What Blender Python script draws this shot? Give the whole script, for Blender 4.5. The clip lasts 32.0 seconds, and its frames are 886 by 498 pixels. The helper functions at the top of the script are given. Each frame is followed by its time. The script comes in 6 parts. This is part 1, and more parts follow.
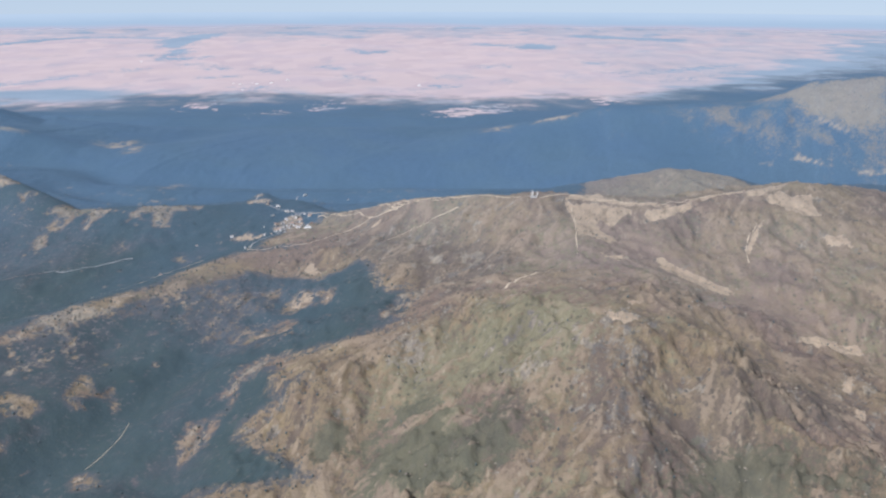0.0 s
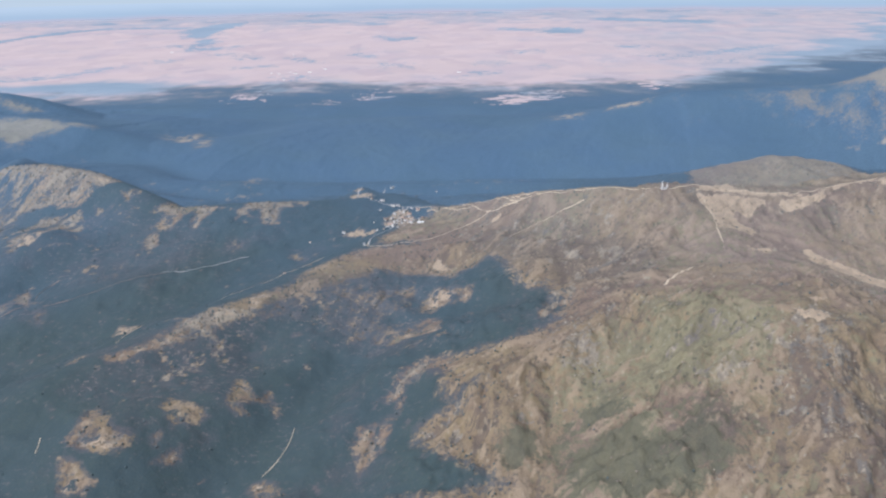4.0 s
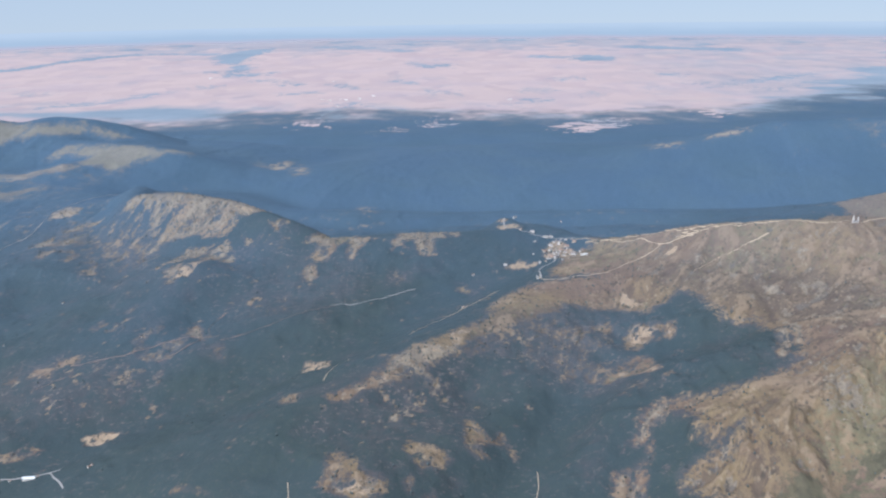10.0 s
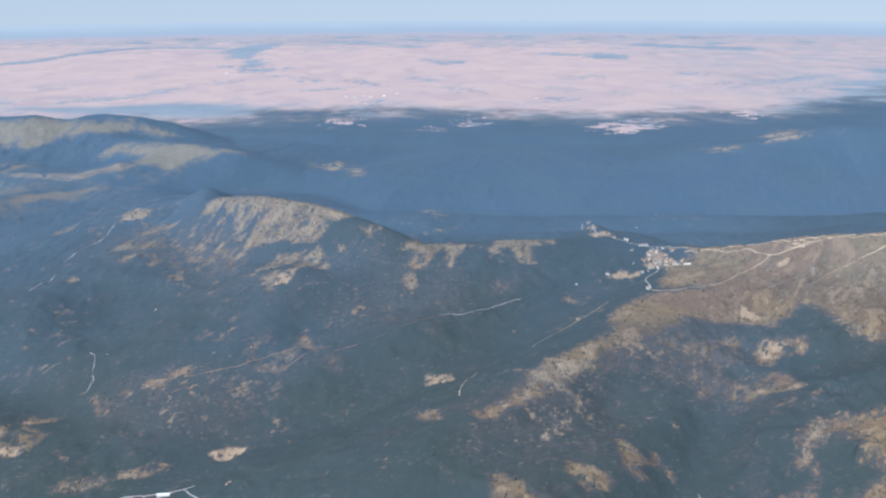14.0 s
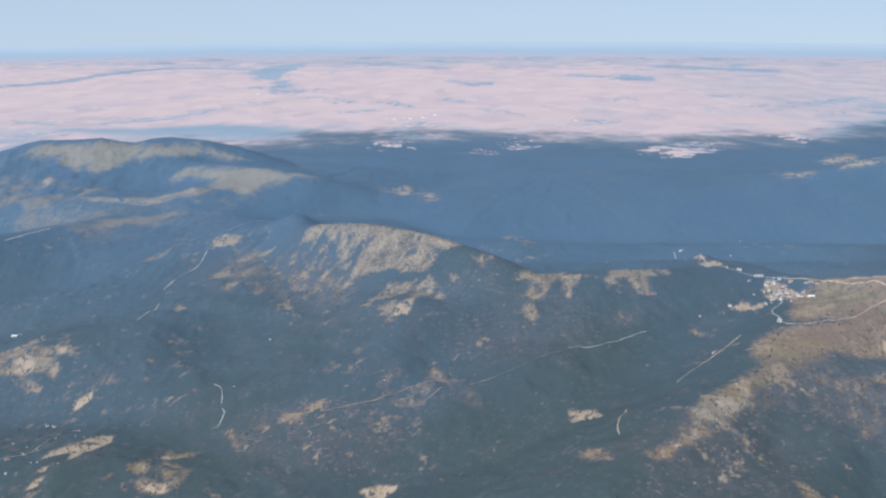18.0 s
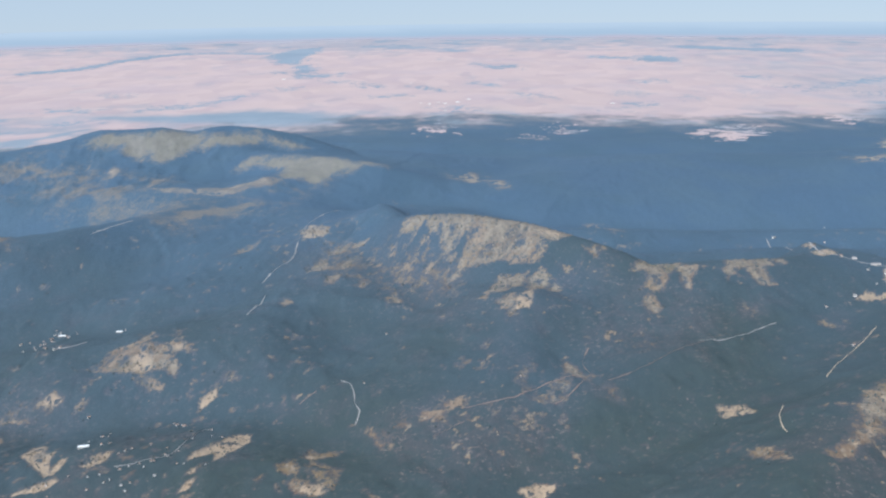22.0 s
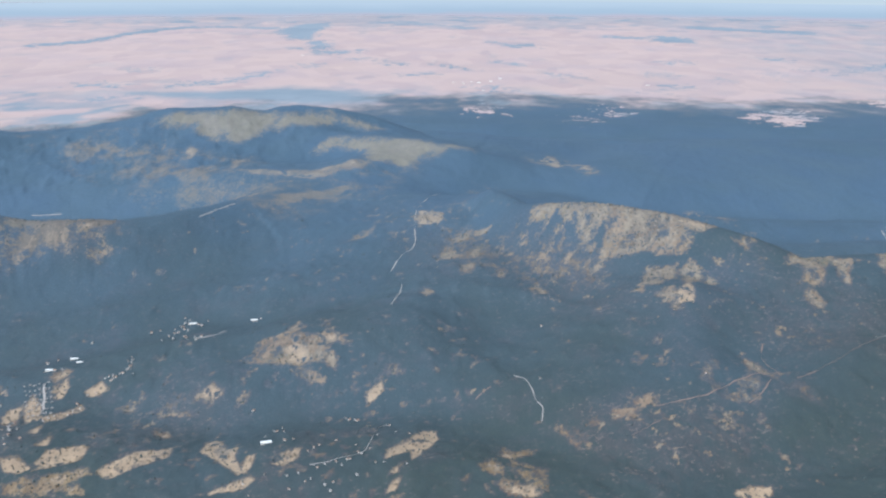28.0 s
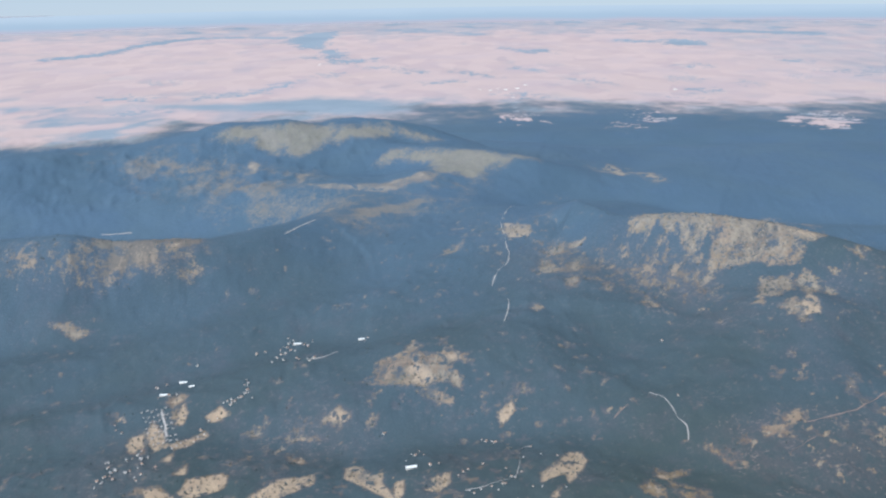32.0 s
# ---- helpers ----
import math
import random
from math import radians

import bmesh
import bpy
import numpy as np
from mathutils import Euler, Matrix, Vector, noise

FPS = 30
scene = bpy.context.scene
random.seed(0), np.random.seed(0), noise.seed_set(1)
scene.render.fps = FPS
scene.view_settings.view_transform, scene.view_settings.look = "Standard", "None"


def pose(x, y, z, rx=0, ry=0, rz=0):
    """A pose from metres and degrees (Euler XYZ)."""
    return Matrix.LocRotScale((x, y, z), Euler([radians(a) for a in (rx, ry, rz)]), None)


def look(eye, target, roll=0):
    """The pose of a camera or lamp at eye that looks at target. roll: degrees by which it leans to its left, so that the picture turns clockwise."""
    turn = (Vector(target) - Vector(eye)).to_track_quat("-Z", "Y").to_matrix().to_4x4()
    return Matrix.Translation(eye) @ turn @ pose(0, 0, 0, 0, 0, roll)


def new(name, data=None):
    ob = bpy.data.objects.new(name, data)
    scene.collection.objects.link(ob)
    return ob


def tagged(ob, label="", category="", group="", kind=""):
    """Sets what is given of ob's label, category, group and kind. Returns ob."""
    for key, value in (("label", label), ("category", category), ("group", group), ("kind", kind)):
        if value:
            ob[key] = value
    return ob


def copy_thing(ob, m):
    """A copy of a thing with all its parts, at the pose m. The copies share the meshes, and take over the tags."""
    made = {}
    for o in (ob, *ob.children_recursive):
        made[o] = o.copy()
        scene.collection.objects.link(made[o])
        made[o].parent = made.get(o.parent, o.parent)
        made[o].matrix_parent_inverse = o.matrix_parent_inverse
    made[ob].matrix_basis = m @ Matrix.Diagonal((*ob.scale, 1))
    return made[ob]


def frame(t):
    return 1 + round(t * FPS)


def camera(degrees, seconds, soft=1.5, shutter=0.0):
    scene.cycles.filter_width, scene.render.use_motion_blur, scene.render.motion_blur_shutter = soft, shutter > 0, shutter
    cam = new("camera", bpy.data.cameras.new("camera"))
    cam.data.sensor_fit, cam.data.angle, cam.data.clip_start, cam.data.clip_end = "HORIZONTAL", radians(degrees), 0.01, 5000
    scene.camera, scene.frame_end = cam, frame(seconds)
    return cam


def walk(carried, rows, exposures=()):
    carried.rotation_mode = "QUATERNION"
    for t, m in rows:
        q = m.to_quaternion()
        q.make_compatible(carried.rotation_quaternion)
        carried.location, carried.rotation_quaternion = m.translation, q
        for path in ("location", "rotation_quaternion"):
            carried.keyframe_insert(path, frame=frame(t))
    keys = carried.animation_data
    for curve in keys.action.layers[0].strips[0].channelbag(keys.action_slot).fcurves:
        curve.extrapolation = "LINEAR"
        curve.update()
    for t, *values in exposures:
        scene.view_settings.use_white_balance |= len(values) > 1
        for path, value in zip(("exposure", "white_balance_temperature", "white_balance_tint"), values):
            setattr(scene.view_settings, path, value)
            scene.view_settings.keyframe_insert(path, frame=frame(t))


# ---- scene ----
cam = camera(52.9, 32.0, soft=2.3)
METRES, EYE, TILT, LEAN, TURN = 400.0, 155.0, -16.5, 0.0, 0.0
ROWS = [
    (0.0, 0.0, 0.0, 0.0, 0.0, 0.0, -0.0),
    (0.5, -0.015, 0.0023, 0.0017, 0.08, -0.28, 0.16),
    (1.0, -0.0302, 0.0044, 0.0024, 0.07, -0.25, 0.28),
    (1.5, -0.046, 0.0063, 0.0033, 0.08, -0.14, 0.41),
    (2.0, -0.0603, 0.0084, 0.0038, 0.22, -0.29, 0.75),
    (2.5, -0.0756, 0.0102, 0.0052, 0.19, -1.03, 0.3),
    (3.0, -0.0901, 0.0127, 0.0075, 0.28, -0.67, 0.16),
    (3.5, -0.1056, 0.0147, 0.0088, 0.54, -0.93, 0.46),
    (5.5, -0.1654, 0.0229, 0.0159, 0.72, -0.5, 1.39),
    (6.0, -0.1809, 0.0245, 0.0127, 0.83, -0.13, 0.97),
    (6.5, -0.1968, 0.0265, 0.0148, 0.78, -0.8, 0.22),
    (7.0, -0.2119, 0.0285, 0.0153, 0.72, -0.89, 0.28),
    (7.5, -0.2274, 0.0305, 0.0171, 0.75, -0.87, 0.39),
    (8.0, -0.2429, 0.0322, 0.0176, 0.66, -0.63, 0.19),
    (8.5, -0.257, 0.0343, 0.0197, 0.6, -0.39, 0.21),
    (9.0, -0.273, 0.0359, 0.0208, 0.61, -0.26, 0.18),
    (9.5, -0.2882, 0.0374, 0.0225, 0.75, 0.52, 0.57),
    (10.0, -0.3038, 0.0387, 0.0208, 0.98, 0.71, 0.57),
    (10.5, -0.3184, 0.0414, 0.0263, 1.13, 0.4, 0.25),
    (11.0, -0.3338, 0.0431, 0.0272, 0.93, 0.82, 0.17),
    (11.5, -0.3483, 0.0445, 0.0281, 0.92, 0.56, 0.09),
    (12.0, -0.3634, 0.0463, 0.0299, 0.94, 0.32, 0.02),
    (12.5, -0.379, 0.0479, 0.0318, 1.0, 0.13, 0.06),
    (13.0, -0.3947, 0.0497, 0.0331, 0.86, 0.17, 0.02),
    (13.5, -0.4104, 0.0523, 0.0343, 0.68, -0.5, -0.11),
    (14.0, -0.4253, 0.0539, 0.0364, 0.54, 0.39, 0.09),
    (14.5, -0.4412, 0.0554, 0.0373, 0.13, 0.11, -0.24),
    (16.5, -0.5031, 0.0613, 0.0444, -0.08, -0.26, -0.58),
    (17.0, -0.5183, 0.0628, 0.0452, 0.09, 0.83, -0.78),
    (17.5, -0.5381, 0.0636, 0.045, -0.07, 1.79, -0.4),
    (18.0, -0.5489, 0.0663, 0.0486, 1.02, 1.62, -0.16),
    (18.5, -0.564, 0.0682, 0.0494, 1.12, 1.63, 0.4),
    (19.0, -0.5805, 0.0697, 0.0501, 1.58, 1.14, 0.41),
    (19.5, -0.5946, 0.072, 0.0524, 1.87, 0.7, 0.37),
    (20.0, -0.6141, 0.0726, 0.0523, 2.05, 0.75, 0.43),
    (20.5, -0.6286, 0.0746, 0.0542, 3.6, 0.05, -0.17),
    (21.0, -0.6439, 0.0769, 0.056, 3.3, -0.25, 0.24),
    (21.5, -0.6559, 0.0793, 0.0579, 1.96, 0.04, 0.59),
    (22.0, -0.6729, 0.0808, 0.0594, 1.34, 0.51, 0.35),
    (22.5, -0.6871, 0.082, 0.0592, 1.67, 0.59, 0.37),
    (23.0, -0.704, 0.0839, 0.0612, 1.85, -0.5, 0.62),
    (23.5, -0.7188, 0.086, 0.0625, 1.73, -0.07, 0.03),
    (24.0, -0.7349, 0.0875, 0.0639, 1.18, -0.49, 0.02),
    (24.5, -0.7489, 0.0896, 0.0654, 1.08, -0.12, 0.1),
    (25.0, -0.7649, 0.0908, 0.0655, 0.62, 0.73, -0.11),
    (25.5, -0.7809, 0.0924, 0.0679, 0.52, -0.42, -0.36),
    (27.5, -0.844, 0.0996, 0.0728, 0.34, -1.14, -0.39),
    (28.0, -0.8587, 0.1012, 0.0735, 0.3, -0.95, -0.31),
    (28.5, -0.8747, 0.103, 0.0753, 0.16, -0.73, -0.27),
    (29.0, -0.8908, 0.1048, 0.077, 0.18, -0.35, -0.25),
    (29.5, -0.9065, 0.1067, 0.0778, -0.04, 0.09, -0.26),
    (30.0, -0.9224, 0.1087, 0.079, -0.01, 0.05, -0.45),
    (30.5, -0.9391, 0.1103, 0.0805, 0.32, -0.67, -0.18),
    (31.0, -0.9534, 0.1138, 0.084, 0.14, 0.54, 0.39),
    (31.5, -0.9697, 0.1137, 0.0823, 0.17, 1.5, 0.96),
    (32.0, -0.9857, 0.116, 0.0851, 0.09, -0.6, 0.78),
]
walk(cam, [(t, pose(0, 0, EYE, TILT, LEAN, TURN) @ pose(METRES * x, METRES * y, METRES * z, 90 + pitch, roll, yaw)) for t, x, y, z, yaw, pitch, roll in ROWS],
     [(0.0, -0.01, 5520, 13), (13.0, -0.02, 5450, 12), (24.0, 0.0, 5570, 9), (32.0, 0.01, 5590, 9)])

# ---- sky and sun ----
SUN_HEIGHT, SUN_FROM = 44.0, 222.0  # degrees above the horizon; direction it stands in, clockwise from the way ahead (+y)
world = bpy.data.worlds.new("sky")
scene.world = world
world.use_nodes = True
wt = world.node_tree
sky = wt.nodes.new("ShaderNodeTexSky")
sky.sky_type, sky.sun_disc = "NISHITA", False
sky.sun_elevation, sky.sun_rotation = radians(SUN_HEIGHT), radians(SUN_FROM)
sky.altitude, sky.air_density, sky.dust_density, sky.ozone_density = 3000, 1.0, 0.6, 1.0
# from this height the horizon lies two degrees below eye level
coord, dip = wt.nodes.new("ShaderNodeTexCoord"), wt.nodes.new("ShaderNodeVectorMath")
dip.inputs[1].default_value = (0, 0, 0.036)
wt.links.new(coord.outputs["Generated"], dip.inputs[0])
wt.links.new(dip.outputs[0], sky.inputs[0])
haze = wt.nodes.new("ShaderNodeMix")  # a milky summer sky
haze.data_type = "RGBA"
haze.inputs[0].default_value, haze.inputs[7].default_value = 0.75, (11.0, 12.2, 13.0, 1)
wt.links.new(sky.outputs[0], haze.inputs[6])
wt.links.new(haze.outputs[2], wt.nodes["Background"].inputs[0])
wt.nodes["Background"].inputs[1].default_value = 0.058
a, e = radians(SUN_FROM), radians(SUN_HEIGHT)
sun = new("sun", bpy.data.lights.new("sun", "SUN"))
sun.data.energy, sun.data.angle, sun.data.color = 5.0, radians(0.6), (1.0, 0.95, 0.88)
sun.matrix_world = look((0, 0, 400), (-math.sin(a) * math.cos(e), -math.cos(a) * math.cos(e), 400 - math.sin(e)))

# ---- materials ----
class Nodes:
    """A node material, written as nested calls."""

    def __init__(self, name, rough=0.9, spec=0.2):
        self.mat = bpy.data.materials.new(name)
        self.mat.use_nodes = True
        self.tree = self.mat.node_tree
        self.bsdf = self.tree.nodes["Principled BSDF"]
        self.bsdf.inputs["Roughness"].default_value = rough
        self.bsdf.inputs["Specular IOR Level"].default_value = spec
        self.where = self.tree.nodes.new("ShaderNodeNewGeometry").outputs["Position"]

    def put(self, sock, value):
        if isinstance(value, bpy.types.NodeSocket):
            self.tree.links.new(value, sock)
        elif isinstance(value, tuple) and len(value) == 3 and sock.type == "RGBA":
            sock.default_value = (*value, 1)
        else:
            sock.default_value = value

    def mask(self, name):
        n = self.tree.nodes.new("ShaderNodeAttribute")
        n.attribute_name = name
        return n.outputs["Fac"]

    def noise(self, size, detail=4.0, rough=0.55, stretch=(1, 1, 1), warp=0.0):
        m = self.tree.nodes.new("ShaderNodeMapping")
        self.put(m.inputs["Vector"], self.where)
        m.inputs["Scale"].default_value = stretch
        n = self.tree.nodes.new("ShaderNodeTexNoise")
        self.put(n.inputs["Vector"], m.outputs[0])
        n.inputs["Scale"].default_value, n.inputs["Detail"].default_value = 1.0 / size, detail
        n.inputs["Roughness"].default_value, n.inputs["Distortion"].default_value = rough, warp
        return n.outputs["Fac"]

    def cells(self, size, stretch=(1, 1, 1), out="Distance", spread=1.0):
        m = self.tree.nodes.new("ShaderNodeMapping")
        self.put(m.inputs["Vector"], self.where)
        m.inputs["Scale"].default_value = stretch
        n = self.tree.nodes.new("ShaderNodeTexVoronoi")
        self.put(n.inputs["Vector"], m.outputs[0])
        n.inputs["Scale"].default_value, n.inputs["Randomness"].default_value = 1.0 / size, spread
        return n.outputs[out]

    def ramp(self, value, low, high, a=0.0, b=1.0):
        n = self.tree.nodes.new("ShaderNodeMapRange")
        n.interpolation_type = "SMOOTHSTEP"
        for k, v in enumerate((value, low, high, a, b)):
            self.put(n.inputs[k], v)
        return n.outputs[0]

    def math(self, op, a, b=0.0):
        n = self.tree.nodes.new("ShaderNodeMath")
        n.operation = op
        self.put(n.inputs[0], a), self.put(n.inputs[1], b)
        return n.outputs[0]

    def mix(self, fac, a, b):
        n = self.tree.nodes.new("ShaderNodeMix")
        n.data_type = "RGBA"
        self.put(n.inputs[0], fac), self.put(n.inputs[6], a), self.put(n.inputs[7], b)
        return n.outputs[2]

    def colour(self, value):
        self.put(self.bsdf.inputs["Base Color"], value)

    def bump(self, height, strength=0.5, distance=0.3):
        n = self.tree.nodes.new("ShaderNodeBump")
        n.inputs["Strength"].default_value, n.inputs["Distance"].default_value = strength, distance
        self.put(n.inputs["Height"], height)
        self.put(self.bsdf.inputs["Normal"], n.outputs[0])


def land_material():
    n = Nodes("mountain_and_plain", 0.85, 0.25)
    fine, mid, big = n.noise(1.1, 5, 0.65), n.noise(7, 4), n.noise(45, 4)
    huge = n.noise(260, 5, 0.6)
    # dry scrub and heather, with mauve and straw tones
    ribs = n.noise(3.2, 6, 0.7, (1.0, 0.45, 0.6), 0.6)
    scrub = n.mix(n.ramp(mid, 0.35, 0.65), (0.168, 0.121, 0.078), (0.208, 0.154, 0.090))
    scrub = n.mix(n.ramp(big, 0.42, 0.62), scrub, (0.157, 0.111, 0.085))
    scrub = n.mix(n.ramp(ribs, 0.55, 0.75, 0, 0.55), scrub, (0.241, 0.184, 0.120))
    scrub = n.mix(n.ramp(n.noise(1.9, 6, 0.75, (1, 0.32, 0.5), 1.6), 0.51, 0.60, 0, 0.5), scrub, (0.088, 0.072, 0.060))
    scrub = n.mix(n.ramp(fine, 0.54, 0.75, 0, 0.6), scrub, (0.084, 0.072, 0.060))
    heather = n.mix(n.ramp(fine, 0.35, 0.7), (0.124, 0.096, 0.074), (0.092, 0.074, 0.060))
    scrub = n.mix(n.ramp(n.mask("heath"), 0.2, 0.7, 0.0, 0.9), scrub, heather)
    # mountain turf
    turf = n.mix(n.ramp(mid, 0.3, 0.7), (0.158, 0.140, 0.086), (0.190, 0.164, 0.100))
    turf = n.mix(n.ramp(ribs, 0.56, 0.78, 0, 0.45), turf, (0.262, 0.212, 0.142))
    turf = n.mix(n.ramp(n.noise(1.8, 6, 0.75, (1, 0.32, 0.5), 1.6), 0.54, 0.62, 0, 0.5), turf, (0.108, 0.098, 0.066))
    turf = n.mix(n.ramp(fine, 0.54, 0.78, 0, 0.5), turf, (0.135, 0.116, 0.077))
    # pale granite and bare soil
    crack = n.cells(2.2, (1, 1, 0.5))
    rock = n.mix(n.ramp(ribs, 0.35, 0.7), (0.243, 0.203, 0.150), (0.180, 0.145, 0.108))
    rock = n.mix(n.ramp(fine, 0.5, 0.75, 0, 0.7), rock, (0.120, 0.100, 0.082))
    rock = n.mix(n.ramp(crack, 0.05, 0.3, 0.35, 0.0), rock, (0.112, 0.094, 0.080))
    soil = n.mix(n.ramp(mid, 0.3, 0.7), (0.385, 0.290, 0.196), (0.315, 0.233, 0.158))
    soil = n.mix(n.ramp(fine, 0.55, 0.75, 0, 0.5), soil, (0.160, 0.125, 0.090))
    mottle = n.ramp(n.noise(2.6, 6, 0.72, (1, 0.6, 1), 0.8), 0.44, 0.60, 0, 0.62)
    rock = n.mix(mottle, rock, (0.150, 0.126, 0.108))
    soil = n.mix(n.math("MULTIPLY", mottle, 0.45), soil, (0.185, 0.150, 0.118))
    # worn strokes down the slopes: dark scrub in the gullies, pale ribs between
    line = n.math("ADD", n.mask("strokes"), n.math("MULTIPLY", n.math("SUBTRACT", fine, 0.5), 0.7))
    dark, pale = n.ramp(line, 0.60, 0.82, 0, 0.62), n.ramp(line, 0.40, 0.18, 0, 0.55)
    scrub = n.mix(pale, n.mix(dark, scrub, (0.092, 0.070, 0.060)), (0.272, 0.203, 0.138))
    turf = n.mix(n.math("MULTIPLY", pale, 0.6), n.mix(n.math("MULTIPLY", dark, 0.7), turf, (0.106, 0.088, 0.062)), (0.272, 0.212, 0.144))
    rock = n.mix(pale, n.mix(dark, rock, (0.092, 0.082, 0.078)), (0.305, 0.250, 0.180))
    moss = n.mix(n.ramp(ribs, 0.4, 0.65), (0.104, 0.095, 0.062), (0.076, 0.073, 0.052))
    # dark dots painted for single shrubs and boulder shadows, and pale stones, on the open slopes
    shrub_shade = n.math("MULTIPLY", n.ramp(n.cells(1.9, (1, 0.8, 0.35)), 0.42, 0.20), n.ramp(n.noise(6, 5, 0.65), 0.44, 0.58))
    stone = n.math("MULTIPLY", n.ramp(n.cells(1.5, (1, 0.6, 0.3)), 0.40, 0.18), n.ramp(n.noise(8, 5, 0.65, (1, 0.7, 1), 0.5), 0.48, 0.60))
    scrub = n.mix(n.math("MULTIPLY", shrub_shade, 0.75), n.mix(n.math("MULTIPLY", stone, 0.65), scrub, (0.280, 0.222, 0.150)), (0.070, 0.060, 0.050))
    turf = n.mix(n.math("MULTIPLY", shrub_shade, 0.7), n.mix(n.math("MULTIPLY", stone, 0.45), turf, (0.270, 0.235, 0.170)), (0.072, 0.066, 0.046))
    rock = n.mix(n.math("MULTIPLY", shrub_shade, 0.8), n.mix(n.math("MULTIPLY", stone, 0.7), rock, (0.325, 0.268, 0.192)), (0.072, 0.066, 0.060))
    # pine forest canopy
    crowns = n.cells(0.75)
    pine = n.mix(n.ramp(mid, 0.3, 0.7), (0.042, 0.058, 0.057), (0.049, 0.065, 0.060))
    pine = n.mix(n.ramp(big, 0.35, 0.7), pine, (0.046, 0.063, 0.067))
    pine = n.mix(n.ramp(n.noise(24, 6, 0.7), 0.50, 0.70, 0, 0.45), pine, (0.084, 0.074, 0.080))
    thin = n.math("ADD", n.mask("forest"), n.math("MULTIPLY", n.math("SUBTRACT", n.noise(3.5, 6, 0.7), 0.5), 0.35))
    pine = n.mix(n.ramp(thin, 0.92, 0.5, 0, 0.5), pine, (0.112, 0.093, 0.096))
    pine = n.mix(n.math("MULTIPLY", n.mask("heath"), n.ramp(n.noise(5, 6, 0.7), 0.38, 0.60, 0.08, 0.50)), pine, (0.096, 0.081, 0.082))
    speck = n.math("MULTIPLY", n.ramp(n.noise(1.5, 5, 0.65, (0.8, 1, 1)), 0.55, 0.65), n.ramp(n.noise(12, 4, 0.6), 0.40, 0.60, 0.15, 1.0))
    pine = n.mix(n.math("MULTIPLY", speck, n.ramp(n.mask("heath"), 0.0, 0.6, 0.45, 1.0)), pine, (0.172, 0.142, 0.128))
    # far pines: blue distance haze in the base colour, darker tints for relief
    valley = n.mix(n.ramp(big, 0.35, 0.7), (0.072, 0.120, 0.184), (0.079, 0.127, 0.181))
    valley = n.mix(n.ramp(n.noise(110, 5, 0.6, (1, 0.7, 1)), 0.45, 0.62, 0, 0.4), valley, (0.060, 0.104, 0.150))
    pine = n.mix(n.mask("far_haze"), pine, valley)
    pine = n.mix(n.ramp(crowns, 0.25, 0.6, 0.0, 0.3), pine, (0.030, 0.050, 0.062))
    # cereal plain, distance haze worked into its pinks and the blue of its woods
    strip = n.noise(150, 7, 0.66, (1.0, 0.8, 1.0), 0.2)
    cell = n.cells(38, (1.0, 0.5, 1), "Color")
    sep = n.tree.nodes.new("ShaderNodeSeparateColor")
    n.put(sep.inputs[0], cell)
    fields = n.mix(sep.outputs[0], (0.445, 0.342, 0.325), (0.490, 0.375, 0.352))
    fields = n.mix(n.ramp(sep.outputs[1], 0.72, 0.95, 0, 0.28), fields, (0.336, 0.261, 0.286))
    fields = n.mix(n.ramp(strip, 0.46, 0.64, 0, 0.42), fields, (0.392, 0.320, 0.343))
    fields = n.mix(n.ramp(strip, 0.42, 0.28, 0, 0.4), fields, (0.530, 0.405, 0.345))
    hazy_grove = n.mix(n.ramp(huge, 0.4, 0.6), (0.205, 0.252, 0.300), (0.245, 0.288, 0.335))
    fields = n.mix(n.ramp(n.math("ADD", n.mask("copse_haze"), n.math("MULTIPLY", n.math("SUBTRACT", n.noise(55, 6, 0.65, (1, 0.5, 1)), 0.5), 0.6)), 0.1, 0.88), fields, hazy_grove)
    edge = n.math("MULTIPLY", n.math("SUBTRACT", n.noise(4.5, 7, 0.72), 0.5), 1.1)
    edge = n.math("ADD", edge, n.math("MULTIPLY", n.math("SUBTRACT", n.noise(1.7, 4, 0.6), 0.5), 1.3))
    edge = n.math("ADD", edge, n.math("MULTIPLY", n.math("SUBTRACT", fine, 0.5), 0.9))
    edge = n.math("ADD", edge, n.math("MULTIPLY", n.math("SUBTRACT", n.mask("strokes"), 0.5), 0.3))

    def where(name, low=0.36, high=0.64):
        m = n.mask(name)
        loose = n.math("MINIMUM", n.math("MULTIPLY", n.math("MULTIPLY", m, n.math("SUBTRACT", 1.0, m)), 6.0), 1.0)
        hazy = n.ramp(n.mask("far_haze"), 0.6, 1.0)
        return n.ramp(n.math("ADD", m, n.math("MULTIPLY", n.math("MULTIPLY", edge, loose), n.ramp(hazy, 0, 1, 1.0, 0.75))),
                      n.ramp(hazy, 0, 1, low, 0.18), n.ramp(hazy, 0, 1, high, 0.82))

    purple = n.mix(n.ramp(big, 0.4, 0.6), (0.238, 0.178, 0.138), (0.208, 0.156, 0.132))
    scrub = n.mix(n.math("MULTIPLY", n.math("MULTIPLY", n.mask("mauve"), n.ramp(n.mask("heath"), 0.0, 0.6, 0.55, 0.12)), n.ramp(ribs, 0.35, 0.65, 0.5, 1.0)), scrub, purple)
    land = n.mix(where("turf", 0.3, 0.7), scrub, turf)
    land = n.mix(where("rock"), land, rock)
    land = n.mix(n.math("MULTIPLY", where("moss", 0.25, 0.75), 0.85), land, moss)
    land = n.mix(where("soil"), land, soil)
